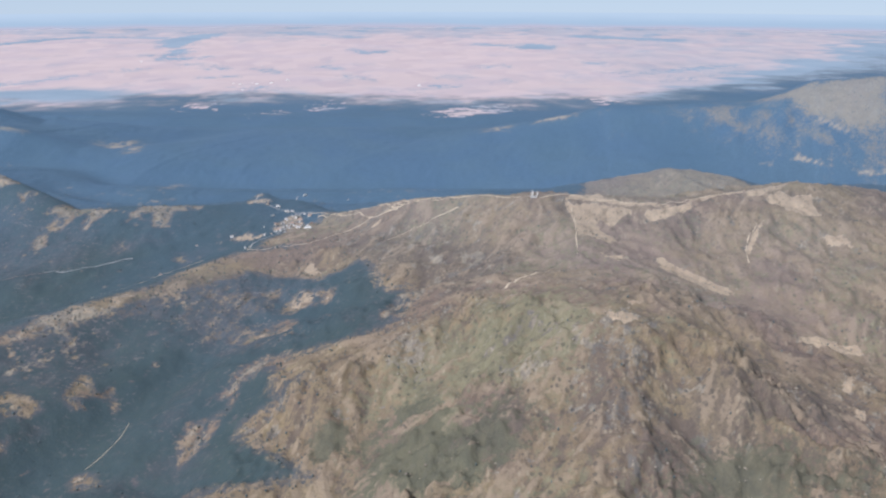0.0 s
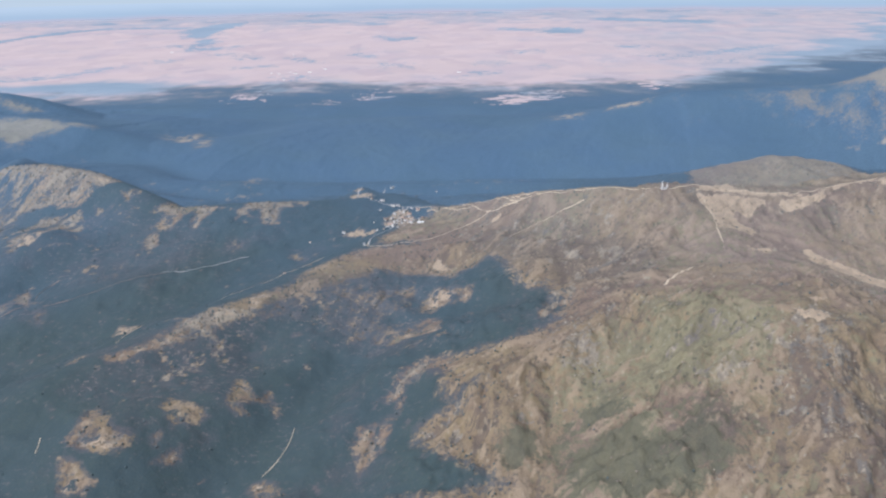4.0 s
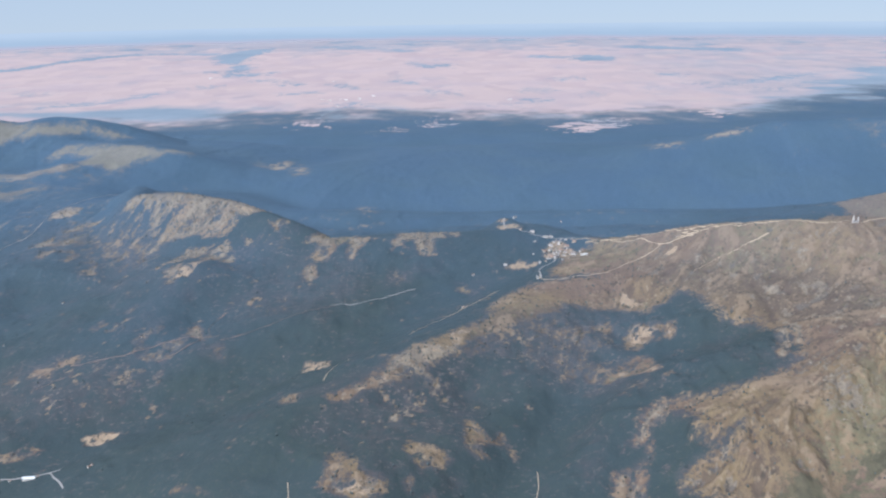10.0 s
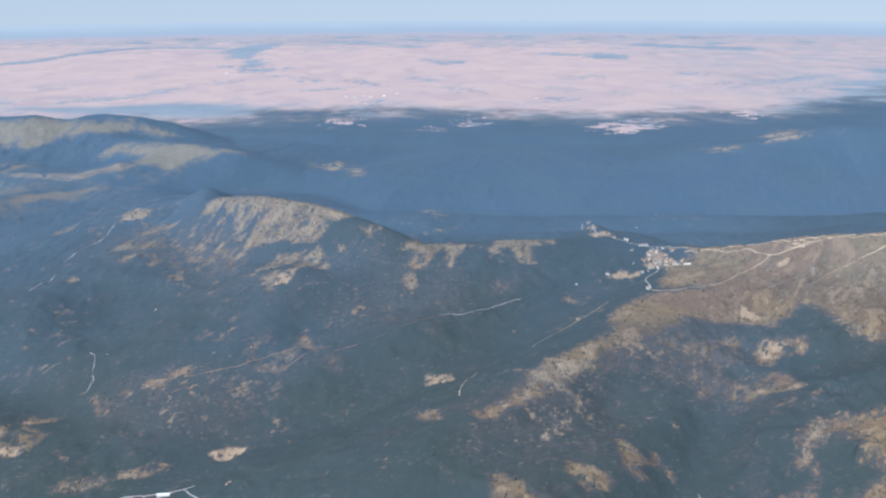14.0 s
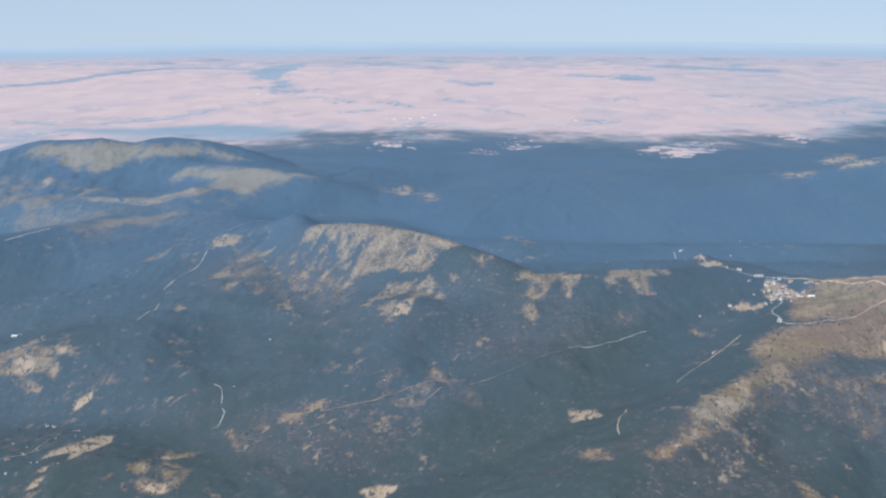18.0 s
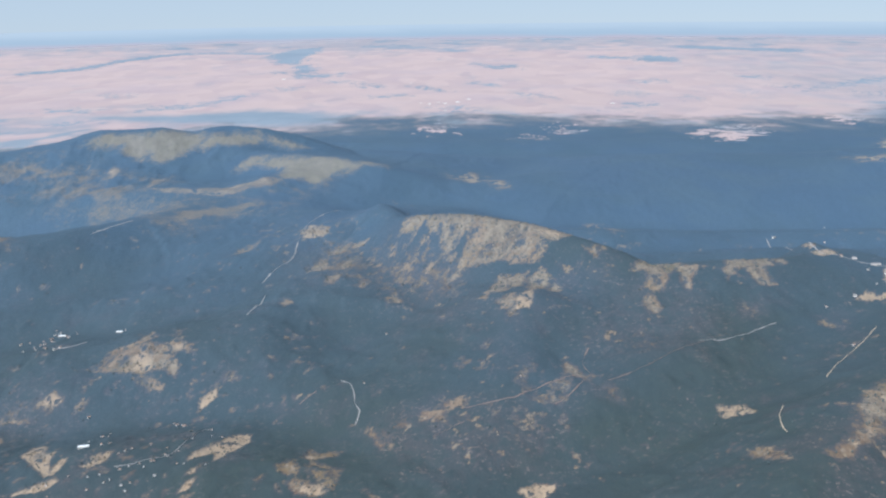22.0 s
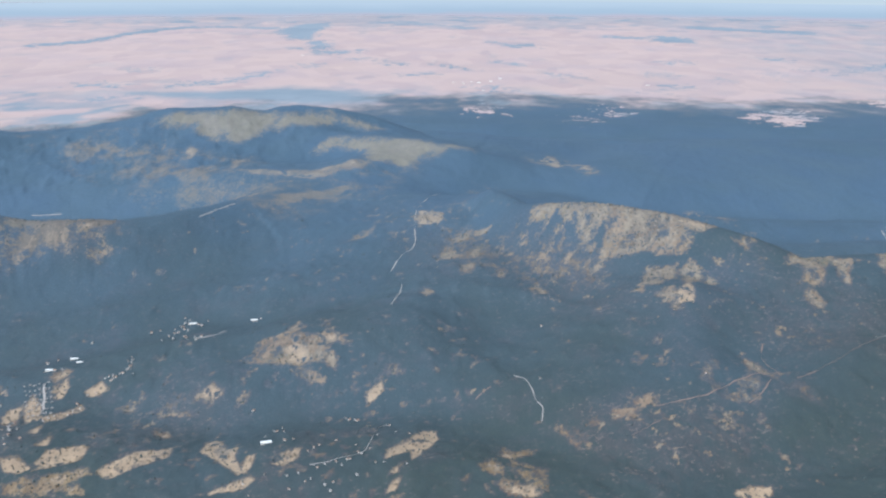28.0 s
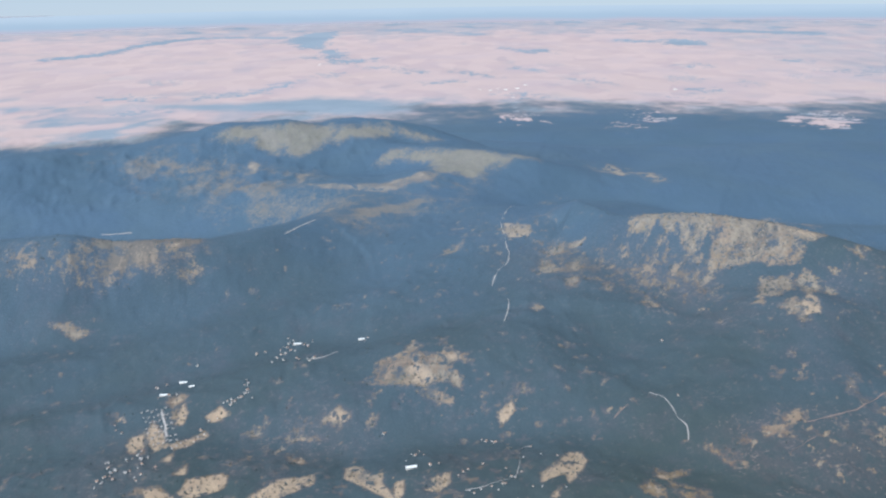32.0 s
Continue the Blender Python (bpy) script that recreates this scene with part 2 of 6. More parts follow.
    # grey-blue haze mixed into the colour of the far open land
    land = n.mix(n.math("MULTIPLY", n.mask("far_haze"), 0.5), land, n.mix(mid, (0.165, 0.185, 0.200), (0.220, 0.228, 0.232)))
    m = n.mask("plain")
    ragged = n.math("MULTIPLY", n.math("MULTIPLY", m, n.math("SUBTRACT", 1.0, m)), 1.9)
    ragged = n.math("MULTIPLY", ragged, n.math("SUBTRACT", n.noise(45, 7, 0.68, (1, 0.6, 1)), 0.5))
    open_land = n.ramp(n.math("ADD", m, ragged), 0.10, 0.90)
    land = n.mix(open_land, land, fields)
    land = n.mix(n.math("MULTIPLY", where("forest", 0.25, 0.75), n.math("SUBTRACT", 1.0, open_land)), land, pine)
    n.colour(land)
    n.bump(n.math("MULTIPLY", n.math("ADD", fine, n.math("MULTIPLY", crowns, 0.4)), n.ramp(n.mask("forest"), 0.3, 0.8, 1.0, 0.5)), 0.6, 0.55)
    return n.mat


LAND = land_material()
# ---- relief: crests and valley floors as lines of (x, y, height) ----
CRESTS, VALLEYS = [], []
CRESTS.append([(420, 520, 40), (330, 470, 46), (260, 430, 55), (209, 410, 61), (183, 400, 67), (161, 390, 71), (135, 381, 69), (100, 378, 65),
             (72, 375, 68), (52, 372, 70), (39, 370, 69), (19, 378, 68), (-12, 390, 64), (-38, 408, 54), (-58, 428, 47), (-70, 443, 44), (-84, 450, 45)])  # main
CRESTS.append([(-84, 450, 45), (-95, 447, 47), (-120, 437, 48), (-148, 430, 50), (-185, 426, 49), (-202, 436, 55), (-221, 448, 59), (-240, 462, 61),
             (-269, 475, 62), (-292, 487, 59), (-304, 505, 53), (-318, 550, 50), (-335, 545, 42), (-352, 530, 39)])  # west
CRESTS.append([(-92, 448, 47), (-97, 467, 48.5)])  # hut_spur
CRESTS.append([(60, 440, 52), (80, 470, 52), (110, 479, 55), (127, 485, 58), (157, 490, 53), (185, 500, 45)])  # knob
CRESTS.append([(39, 370, 69), (54, 336, 61.6), (42, 308, 56), (40, 275, 61), (52, 245, 64)])  # saddle
CRESTS.append([(40, 275, 60.5), (7, 281, 55), (-7, 273, 50), (-42, 265, 40), (-62, 266, 35), (-72, 245, 25), (-82, 220, 17)])  # dome_west
CRESTS.append([(52, 245, 64), (70, 250, 60), (90, 252, 48), (110, 236, 41), (125, 215, 36), (150, 185, 29)])  # dome_east
CRESTS.append([(52, 245, 64), (38, 225, 55), (30, 204, 46), (15, 178, 36), (0, 140, 22)])  # dome_front
CRESTS.append([(-40, 385, 48), (-75, 362, 43.5), (-109, 336, 43), (-140, 299, 41.5), (-163, 275, 39), (-178, 258, 36), (-200, 238, 27), (-220, 215, 16)])  # long_spur
CRESTS.append([(-366, 411, 29), (-388, 405, 27), (-410, 397, 24.5), (-428, 385, 18)])  # tan_hill
CRESTS.append([(-115, 284, 29), (-130, 262, 32), (-154, 239, 34), (-170, 215, 24)])  # near_knobs
CRESTS.append([(-241, 401, 44), (-250, 370, 34), (-276, 333, 24), (-290, 310, 17)])  # lone_rib
CRESTS.append([(-740, 500, 40), (-656, 500, 44), (-626, 500, 45), (-588, 500, 47), (-569, 505, 42), (-540, 508, 42), (-520, 511, 40), (-501, 520, 40), (-477, 548, 39), (-450, 590, 38), (-436, 640, 40)])  # west_ridge
CRESTS.append([(-900, 690, 46), (-718, 700, 51), (-683, 715, 50), (-651, 730, 48), (-608, 745, 53), (-567, 760, 64), (-518, 765, 66), (-492, 770, 61), (-465, 775, 66), (-433, 780, 62), (-406, 785, 55), (-360, 800, 36)])  # far_west
CRESTS.append([(-280, 690, 34), (-328, 690, 47), (-357, 700, 51), (-392, 715, 52), (-437, 735, 50), (-470, 775, 64)])  # far_west_spur
CRESTS.append([(-500, 645, 38), (-487, 640, 41), (-456, 638, 42), (-434, 645, 40), (-411, 655, 45), (-386, 690, 46), (-380, 712, 50)])  # cirque_lip
CRESTS.append([(480, 600, 108), (365, 640, 103), (324, 660, 92), (279, 678, 87), (260, 681, 77), (238, 690, 69), (185, 705, 65), (130, 718, 62), (98, 718, 54), (40, 717, 43), (-20, 735, 32)])  # far_east
VALLEYS.append([(-5, 322, 43), (-14, 317, 40.6), (-30, 312, 36), (-58, 310, 33), (-85, 285, 24), (-99, 258, 19.5), (-115, 225, 13), (-135, 170, 6)])  # fork
VALLEYS.append([(-70, 424, 42.5), (-62, 412, 42.6), (-50, 404, 46)])  # pass_shelf
VALLEYS.append([(-59, 345, 38.7), (-30, 345, 46)])  # under_bola
VALLEYS.append([(-84, 408, 39.5), (-115, 385, 33), (-150, 350, 27), (-175, 328, 25), (-210, 305, 16), (-246, 293, 11), (-285, 245, 5)])  # pass_stream
VALLEYS.append([(-228, 360, 28), (-205, 370, 32)])  # pine_bowl
VALLEYS.append([(-352, 505, 34), (-365, 470, 29), (-395, 440, 23), (-430, 425, 15), (-462, 437, 10.5), (-511, 414, 2.7), (-580, 395, -3)])  # west_stream
VALLEYS.append([(-300, 310, 12), (-350, 345, 11), (-400, 350, 6), (-432, 345, 3), (-496, 365, 4), (-600, 350, -5), (-800, 330, -8)])  # bottom
VALLEYS.append([(150, 80, 10), (60, 60, 6), (-150, 100, 2), (-350, 150, -2), (-600, 200, -8)])  # near_bottom
VALLEYS.append([(-740, 440, 2), (-620, 440, 2), (-560, 445, 6), (-500, 465, 14), (-430, 490, 22)])  # ridge_foot
VALLEYS.append([(-740, 590, 10), (-650, 590, 10), (-560, 595, 12), (-500, 600, 20)])  # behind_ridge
VALLEYS.append([(-470, 690, 34), (-440, 690, 33), (-415, 690, 37)])  # cirque
VALLEYS.append([(420, 590, 26), (300, 575, 20), (150, 580, 15), (0, 600, 14), (-120, 600, 16), (-220, 600, 20), (-262, 640, 24), (-300, 640, 26), (-340, 620, 28)])  # pine_valley
VALLEYS.append([(-262, 705, 30), (-240, 760, 24), (-200, 850, 20)])  # valley_out
VALLEYS.append([(75, 330, 54), (100, 305, 47), (119, 288, 44), (135, 262, 37), (160, 230, 28)])  # east_coomb
VALLEYS.append([(-1100, 900, 10), (-700, 900, 12), (-300, 900, 15), (100, 900, 17), (400, 880, 24), (700, 850, 30)])  # foothills
VALLEYS.append([(0, 250, 41), (-20, 225, 30), (-30, 200, 22), (-40, 170, 14)])  # dome_gully
VALLEYS.append([(62, 215, 46), (68, 195, 36), (70, 165, 24)])  # east_gully

VALLEYS.append([(25, 425, 47), (-10, 436, 40), (-40, 456, 34), (-70, 492, 28), (-120, 472, 31), (-185, 462, 31), (-212, 488, 33), (-255, 520, 37), (-290, 545, 39)])  # behind_pass
VALLEYS.append([(160, 545, 30), (209, 470, 45), (290, 490, 36), (400, 560, 30)])  # behind_east
VALLEYS.append([(-330, 500, 36), (-310, 455, 33), (-290, 420, 28), (-320, 400, 20)])  # west_flank
VALLEYS.append([(40, 520, 26), (-60, 530, 22), (-120, 530, 22), (-185, 522, 24), (-235, 548, 28)])  # below_pass
VALLEYS.append([(-210, 235, 7), (-300, 250, 5), (-380, 262, 4), (-480, 275, 1), (-620, 285, -6)])  # near_meadows


def line_field(pts, x, y):
    """Distance to a line of points, and the line's height at the nearest place."""
    best, height = np.full(x.shape, 1e12), np.zeros(x.shape)
    for (ax, ay, az), (bx, by, bz) in zip(pts, pts[1:]):
        dx, dy = bx - ax, by - ay
        s = np.clip(((x - ax) * dx + (y - ay) * dy) / (dx * dx + dy * dy), 0, 1)
        d = (x - ax - s * dx) ** 2 + (y - ay - s * dy) ** 2
        near = d < best
        best = np.where(near, d, best)
        height = np.where(near, az + s * (bz - az), height)
    return np.sqrt(best), height


def hash01(i, j, seed):
    n = (i * 374761393 + j * 668265263 + seed * 974711) & 0x7FFFFFFF
    n = ((n ^ (n >> 13)) * 1274126177) & 0x7FFFFFFF
    return ((n ^ (n >> 16)) & 0xFFFF) / 65535.0


def value_noise(x, y, seed):
    """Smooth lattice noise from -1 to 1."""
    i, j = np.floor(x).astype(np.int64), np.floor(y).astype(np.int64)
    u, v = x - i, y - j
    u, v = u * u * u * (u * (u * 6 - 15) + 10), v * v * v * (v * (v * 6 - 15) + 10)
    a = hash01(i, j, seed) * (1 - u) + hash01(i + 1, j, seed) * u
    b = hash01(i, j + 1, seed) * (1 - u) + hash01(i + 1, j + 1, seed) * u
    return 2 * (a * (1 - v) + b * v) - 1


def fractal(x, y, size, octaves, seed, ridged=False, gain=0.5):
    total, amp, f = 0.0, 1.0, 1.0 / size
    for k in range(octaves):
        ca, sa = math.cos(0.6 * k + seed), math.sin(0.6 * k + seed)
        n = value_noise((x * ca - y * sa) * f + 17.3 * k, (x * sa + y * ca) * f - 9.1 * k, seed + k)
        total = total + amp * (1 - 2 * np.abs(n) if ridged else n)
        amp, f = amp * gain, f * 2.03
    return total


def smooth(a, b, v):
    s = np.clip((v - a) / (b - a), 0, 1)
    return s * s * (3 - 2 * s)


def plain_height(x, y):
    return np.interp(y, [900, 1100, 1700, 2500, 5200], [15, 10, -3, -5, -5])


def massif(x, y):
    """The broad relief, drawn between the crests and the valley floors; and the distance to the nearest of these."""
    total, weight, nearest = np.zeros(x.shape), np.zeros(x.shape), np.full(x.shape, 1e9)
    for table, power, blunt in ((CRESTS, 1.0, 12.0), (VALLEYS, 0.9, 70.0)):
        for pts in table:
            d, h = line_field(pts, x, y)
            w = power / (d * d + blunt) ** 0.95
            total, weight, nearest = total + w * h, weight + w, np.minimum(nearest, d)
    z, out = total / weight, smooth(830, 1080, y)
    return z * (1 - out) + plain_height(x, y) * out, nearest


def detail(x, y, nearest):
    """Gullies, knolls and crags on the broad relief."""
    wild = smooth(1150, 820, y) * (0.25 + 0.75 * smooth(0, 22, nearest))
    wild = wild * smooth(60, 160, y)
    wx = x + 6 * fractal(x, y, 40, 2, 5)
    wy = y + 6 * fractal(x, y, 40, 2, 9)
    massive = smooth(600, 660, y) * (smooth(-330, -420, x) + smooth(150, 230, x))
    rugged = 0.42 * (1 - 0.6 * smooth(480, 600, y)) + 0.5 * massive + 0.58 * smooth(-110, -40, x) * smooth(430, 390, y)
    crags = rugged * (1 + 0.8 * smooth(-60, 0, x) * smooth(300, 260, y))
    z = wild * (2.2 * rugged * fractal(wx, wy, 55, 3, 11, True) + 1.05 * crags * fractal(wx, wy, 15, 4, 21, True, 0.55)
                + 0.85 * (crags - 0.35) * fractal(wx, wy * 0.6, 4.0, 3, 27, True, 0.6))
    far = smooth(900, 1300, y)
    return z + far * (2.0 * fractal(x, y, 260, 3, 31))


def ground_height(x, y):
    x, y = np.asarray(x, float), np.asarray(y, float)
    z, nearest = massif(x, y)
    return z + detail(x, y, nearest)

# ---- what covers the ground: outlines as (x, y) on the plan ----
OUTLINES, PATCHES, ROADS = [], [], []


def outline(name, kind, soft, pts):
    OUTLINES.append((name, kind, soft, pts))


def patch(kind, soft, pts):
    """A clearing, rock, field or wood with a clear edge."""
    PATCHES.append((kind, soft, pts))


def track(name, width, pts):
    ROADS.append((name, width, pts))


outline("main_bare", "bare", 5, [(-151, 283), (-144, 294), (-139, 301), (-125, 317), (-110, 334), (-105, 359), (-94, 368), (-81, 373), (-63, 373), (-58, 386), (-60, 413)]
        + [(-58, 432), (-40, 422), (0, 400), (30, 388), (60, 400), (78, 478), (110, 498), (160, 502), (210, 430), (300, 455), (440, 520), (440, 90), (330, 118), (250, 104), (190, 125), (120, 100), (60, 128), (10, 122), (-30, 160)]
        + [(-69, 211), (-54, 207), (-40, 211), (-34, 212), (-44, 219), (-50, 224), (-59, 234), (-58, 239), (-50, 241), (-42, 240), (-40, 245), (-44, 243), (-48, 243), (-52, 250), (-50, 258), (-57, 265), (-63, 263), (-66, 262), (-65, 266), (-58, 270), (-47, 269), (-32, 269), (-18, 274), (-11, 288), (-9, 298), (-14, 323), (-20, 321), (-23, 326), (-28, 344), (-36, 353), (-42, 345), (-51, 338), (-61, 348), (-70, 347), (-80, 348), (-83, 343), (-99, 334), (-107, 323), (-122, 309), (-136, 293), (-150, 280)])
outline("spur_side", "mixed", 5, [(-107.2, 333.8), (-83.0, 342.0), (-63.5, 331.5), (-60.5, 279.6), (-82.6, 293.7), (-102.7, 310.8), (-125.6, 308.0)])
outline("dome_turf", "turf", 16, [(8.3, 265.4), (21.5, 276.4), (45.0, 261.9), (53.1, 240.5), (40.9, 223.5), (29.6, 217.3), (14.7, 220.6), (-3.8, 224.4), (-22.6, 221.0), (-20.5, 236.2), (-14.4, 248.4), (-4.2, 258.2)])
outline("coomb_turf", "turf", 4, [(0.0, 226.3), (28.4, 207.6), (19.7, 199.2), (6.3, 191.4), (-6.1, 190.8), (-22.6, 203.0), (-21.1, 211.9)])
outline("coomb_wood", "mixed", 4, [(0.0, 214.1), (16.7, 204.5), (7.8, 195.0), (-6.1, 190.8), (-22.6, 203.0), (-20.2, 210.8)])
outline("speckle_a", "flecks", 5, [(-201.3, 412.1), (-188.6, 417.9), (-164.9, 406.5), (-159.8, 385.5), (-182.6, 362.6), (-214.3, 357.6), (-227.3, 381.0)])
outline("speckle_b", "flecks", 6, [(-349.1, 527.5), (-305.0, 494.2), (-267.6, 452.6), (-250.6, 400.2), (-223.6, 423.6), (-207.8, 426.4), (-200.9, 408.3), (-237.1, 382.2), (-287.1, 400.4), (-319.5, 450.4)])
outline("speckle_c", "flecks", 5, [(-307.7, 330.5), (-290.9, 339.8), (-270.5, 338.4), (-256.0, 317.7), (-263.7, 309.0), (-291.1, 310.8)])
outline("far_west_mix", "heathy", 22, [(-657, 712), (-606, 726), (-535, 689), (-491, 676), (-498, 623), (-481, 612), (-428, 607), (-380, 649), (-398, 597), (-440, 550), (-511, 612), (-583, 669)])
outline("far_east_mix", "heathy", 22, [(182.6, 694.1), (231.2, 683.2), (260.5, 645.2), (307.6, 614.4), (302.9, 599.9), (248.5, 631.5), (207.5, 657.0)])
outline("valley_clear_a", "soil", 4, [(-269, 717), (-261, 729), (-258, 704), (-265, 701)])
outline("valley_clear_b", "mixed", 8, [(-256, 704), (-238, 701), (-237, 675), (-250, 676)])
# a shaded foothill ridge, painted blue on the flat ground
outline("foot_ridge_shade", "plainwood", 34, [(246, 1238), (416, 1421), (763, 1926), (722, 1762), (437, 1271), (304, 1156)])
outline("fringe_wood", "plainwood", 34, [(-826, 1288), (-681, 1305), (-581, 1385), (-460, 1312), (-411, 1209), (-495, 1160), (-660, 1207)])
outline("shrub_slope", "mixed", 6, [(0.0, 348.3), (10.6, 348.8), (25.6, 333.7), (25.7, 319.0), (13.0, 294.2), (1.1, 284.4), (-9.5, 324.0), (-14.6, 342.9)])
outline("speckle_d", "flecks", 5, [(-165.8, 268.5), (-152.4, 273.4), (-127.8, 279.3), (-114.9, 271.1), (-121.4, 255.9), (-139.1, 248.2), (-159.0, 248.9), (-165.8, 258.7)])
outline("speckle_e", "flecks", 5, [(-416.4, 599.6), (-376.2, 603.3), (-335.3, 536.5), (-319.5, 459.0), (-349.5, 439.3)])
outline("speckle_f", "flecks", 5, [(-301.8, 327.5), (-290.8, 335.7), (-268.5, 337.3), (-236.3, 329.9), (-241.9, 310.3), (-269.4, 296.9), (-293.7, 303.0)])
outline("speckle_g", "flecks", 6, [(-473.2, 362.4), (-444.8, 364.8), (-430.6, 351.3), (-441.0, 334.5), (-466.5, 331.9)])
outline("speckle_h", "flecks", 5, [(-529.0, 364.6), (-513.9, 366.0), (-492.4, 332.1), (-497.1, 315.3), (-512.8, 316.6)])
outline("pass_meadow", "bare", 3, [(-59.2, 419.9), (-36.1, 399.4), (-32.9, 393.7), (-46.7, 385.9), (-61.1, 375.9), (-81.7, 377.5), (-74.3, 390.3), (-65.3, 393.1)])
outline("mauve_slopes", "mauve", 14, [(-36.9, 389.9), (-6.0, 380.6), (51.1, 362.3), (120.0, 354.0), (185.9, 365.8), (142.4, 268.0), (90.7, 257.5), (62.6, 253.7), (22.8, 294.9), (-5.4, 336.0)])
outline("dark_scrub", "heather", 12, [(61.3, 224.6), (140.8, 264.0), (104.4, 186.5), (49.8, 183.5), (48.2, 197.5)])
outline("dark_scrub_b", "heather", 6, [(41.0, 214.1), (47.6, 210.1), (47.2, 192.7), (41.2, 193.1)])
outline("peak_heath", "mixed", 6, [(-312.3, 486.6), (-267.2, 446.5), (-271.3, 428.3), (-304.8, 436.7), (-329.5, 451.3), (-352.4, 474.7), (-345.1, 526.3)])
outline("coomb_moss", "moss", 4, [(-24.1, 203.6), (-22.2, 216.0), (-10.1, 224.6), (2.5, 226.3), (17.5, 217.0), (31.1, 217.2), (29.3, 208.1), (19.2, 199.1), (9.1, 193.1), (0.8, 185.9)])
outline("front_moss", "moss", 5, [(53.8, 183.7), (63.5, 200.6), (76.4, 201.4), (88.6, 195.5), (99.0, 194.0), (113.1, 205.0), (104.1, 186.0)])
outline("front_scrub", "heather", 4, [(26.7, 218.1), (46.8, 213.7), (44.5, 192.1), (38.5, 197.2), (31.9, 211.6)])
outline("gully_moss", "moss", 3, [(-37.5, 227.4), (-22.6, 233.2), (-6.0, 237.8), (0.6, 228.9), (-9.6, 223.3), (-23.7, 218.9), (-36.0, 216.7)])
outline("apron_moss", "moss", 5, [(-9.1, 225.3), (4.8, 223.8), (23.4, 209.0), (8.5, 197.0), (-6.1, 200.2), (-17.2, 209.3)])
outline("crest_soil", "soil", 1.5, [(63.2, 450.4), (69.0, 370.8), (93.5, 371.4), (127.9, 381.7), (134.9, 380.5), (113.9, 375.4), (92.8, 368.1), (70.8, 366.9), (53.0, 369.0)])
outline("west_fields", "fields", 24, [(-1215, 1435), (-794, 1366), (-714, 1144), (-704, 963), (-782, 939), (-927, 934)])
outline("ridge_glow", "heathy", 5, [(-579.0, 496.9), (-562.5, 607.7), (-517.4, 501.9), (-532.9, 489.4), (-566.5, 477.5), (-573.0, 480.5)])
outline("crag_heath", "heather", 8, [(-45.5, 380.0), (-22.2, 381.3), (0.4, 374.4), (20.6, 358.8), (-6.2, 296.0), (-11.5, 317.4), (-26.7, 331.3), (-45.4, 353.3)])
outline("crag_heath_b", "heather", 6, [(-19.5, 349.9), (3.8, 362.2), (26.0, 339.7), (30.6, 314.5), (14.8, 290.6), (-0.8, 286.8), (-13.9, 324.5)])
outline("spur_flecks", "flecks", 5, [(-107.2, 333.8), (-83.0, 342.0), (-63.5, 331.5), (-60.5, 279.6), (-82.6, 293.7), (-102.7, 310.8), (-125.6, 308.0)])
outline("knob_flecks", "flecks", 5, [(-108.9, 339.1), (-86.2, 347.1), (-56.1, 344.7), (-61.5, 313.5), (-82.6, 296.5), (-101.4, 298.2)])
outline("spur_foot_flecks", "flecks", 6, [(-167.0, 281.4), (-139.6, 299.1), (-115.5, 313.0), (-107.7, 292.9), (-130.5, 254.8), (-160.3, 255.5)])
outline("valley_glade_a", "soil", 4, [(-271, 722), (-261, 732), (-257, 704), (-266, 693)])
outline("valley_glade_b", "patchy", 6, [(-254, 716), (-239, 711), (-233, 675), (-245, 673)])
outline("valley_glade_c", "patchy", 5, [(-183.8, 610.2), (-176.9, 610.4), (-176.0, 559.9), (-180.7, 555.5)])
outline("valley_glade_d", "patchy", 6, [(-282, 727), (-264, 757), (-252, 734), (-270, 703)])
outline("valley_glade_e", "patchy", 6, [(37, 746), (58, 726), (56, 704), (31, 709)])
outline("valley_glade_f", "patchy", 6, [(142, 929), (205, 992), (105, 712), (75, 711)])
patch("rock", 1.2, [(-280.6, 472.1), (-277.0, 474.8), (-271.8, 476.0), (-265.4, 469.3), (-269.9, 461.3), (-274.9, 456.6), (-271.4, 453.2), (-274.3, 450.0), (-277.9, 453.6), (-280.3, 463.3)])
patch("rock", 1.1, [(-264.8, 467.9), (-256.5, 464.9), (-246.3, 461.5), (-238.1, 455.7), (-232.1, 450.3), (-230.2, 444.3), (-230.7, 439.4), (-234.5, 435.4), (-240.9, 436.7), (-249.9, 439.9), (-259.1, 443.3), (-265.0, 441.6), (-271.2, 441.8), (-272.0, 447.5), (-269.3, 453.2), (-267.3, 460.4)])
patch("soil", 0.9, [(-234.5, 453.9), (-228.9, 454.8), (-223.3, 450.8), (-219.5, 446.0), (-225.5, 447.1), (-233.0, 451.3)])
patch("rock", 1.1, [(-259.8, 415.0), (-252.8, 431.4), (-244.1, 430.6), (-237.6, 431.5), (-242.6, 415.3), (-252.3, 410.2)])
patch("rock", 1.1, [(-239.1, 424.9), (-232.5, 431.6), (-229.4, 423.5), (-232.9, 414.7), (-241.5, 405.3)])
patch("rock", 1.0, [(-230.4, 419.4), (-227.2, 422.3), (-225.5, 414.5), (-231.0, 408.2), (-233.3, 410.3)])
patch("soil", 0.8, [(-246.3, 400.5), (-238.8, 411.1), (-238.8, 397.3), (-241.2, 392.0), (-246.8, 392.9)])
patch("rock", 1.0, [(-255.2, 402.6), (-247.2, 406.8), (-245.6, 398.2), (-245.4, 388.7), (-250.1, 388.1), (-251.7, 396.9)])
patch("rock", 1.1, [(-278.1, 440.8), (-274.0, 442.5), (-266.3, 441.8), (-269.4, 437.9), (-277.2, 437.8)])
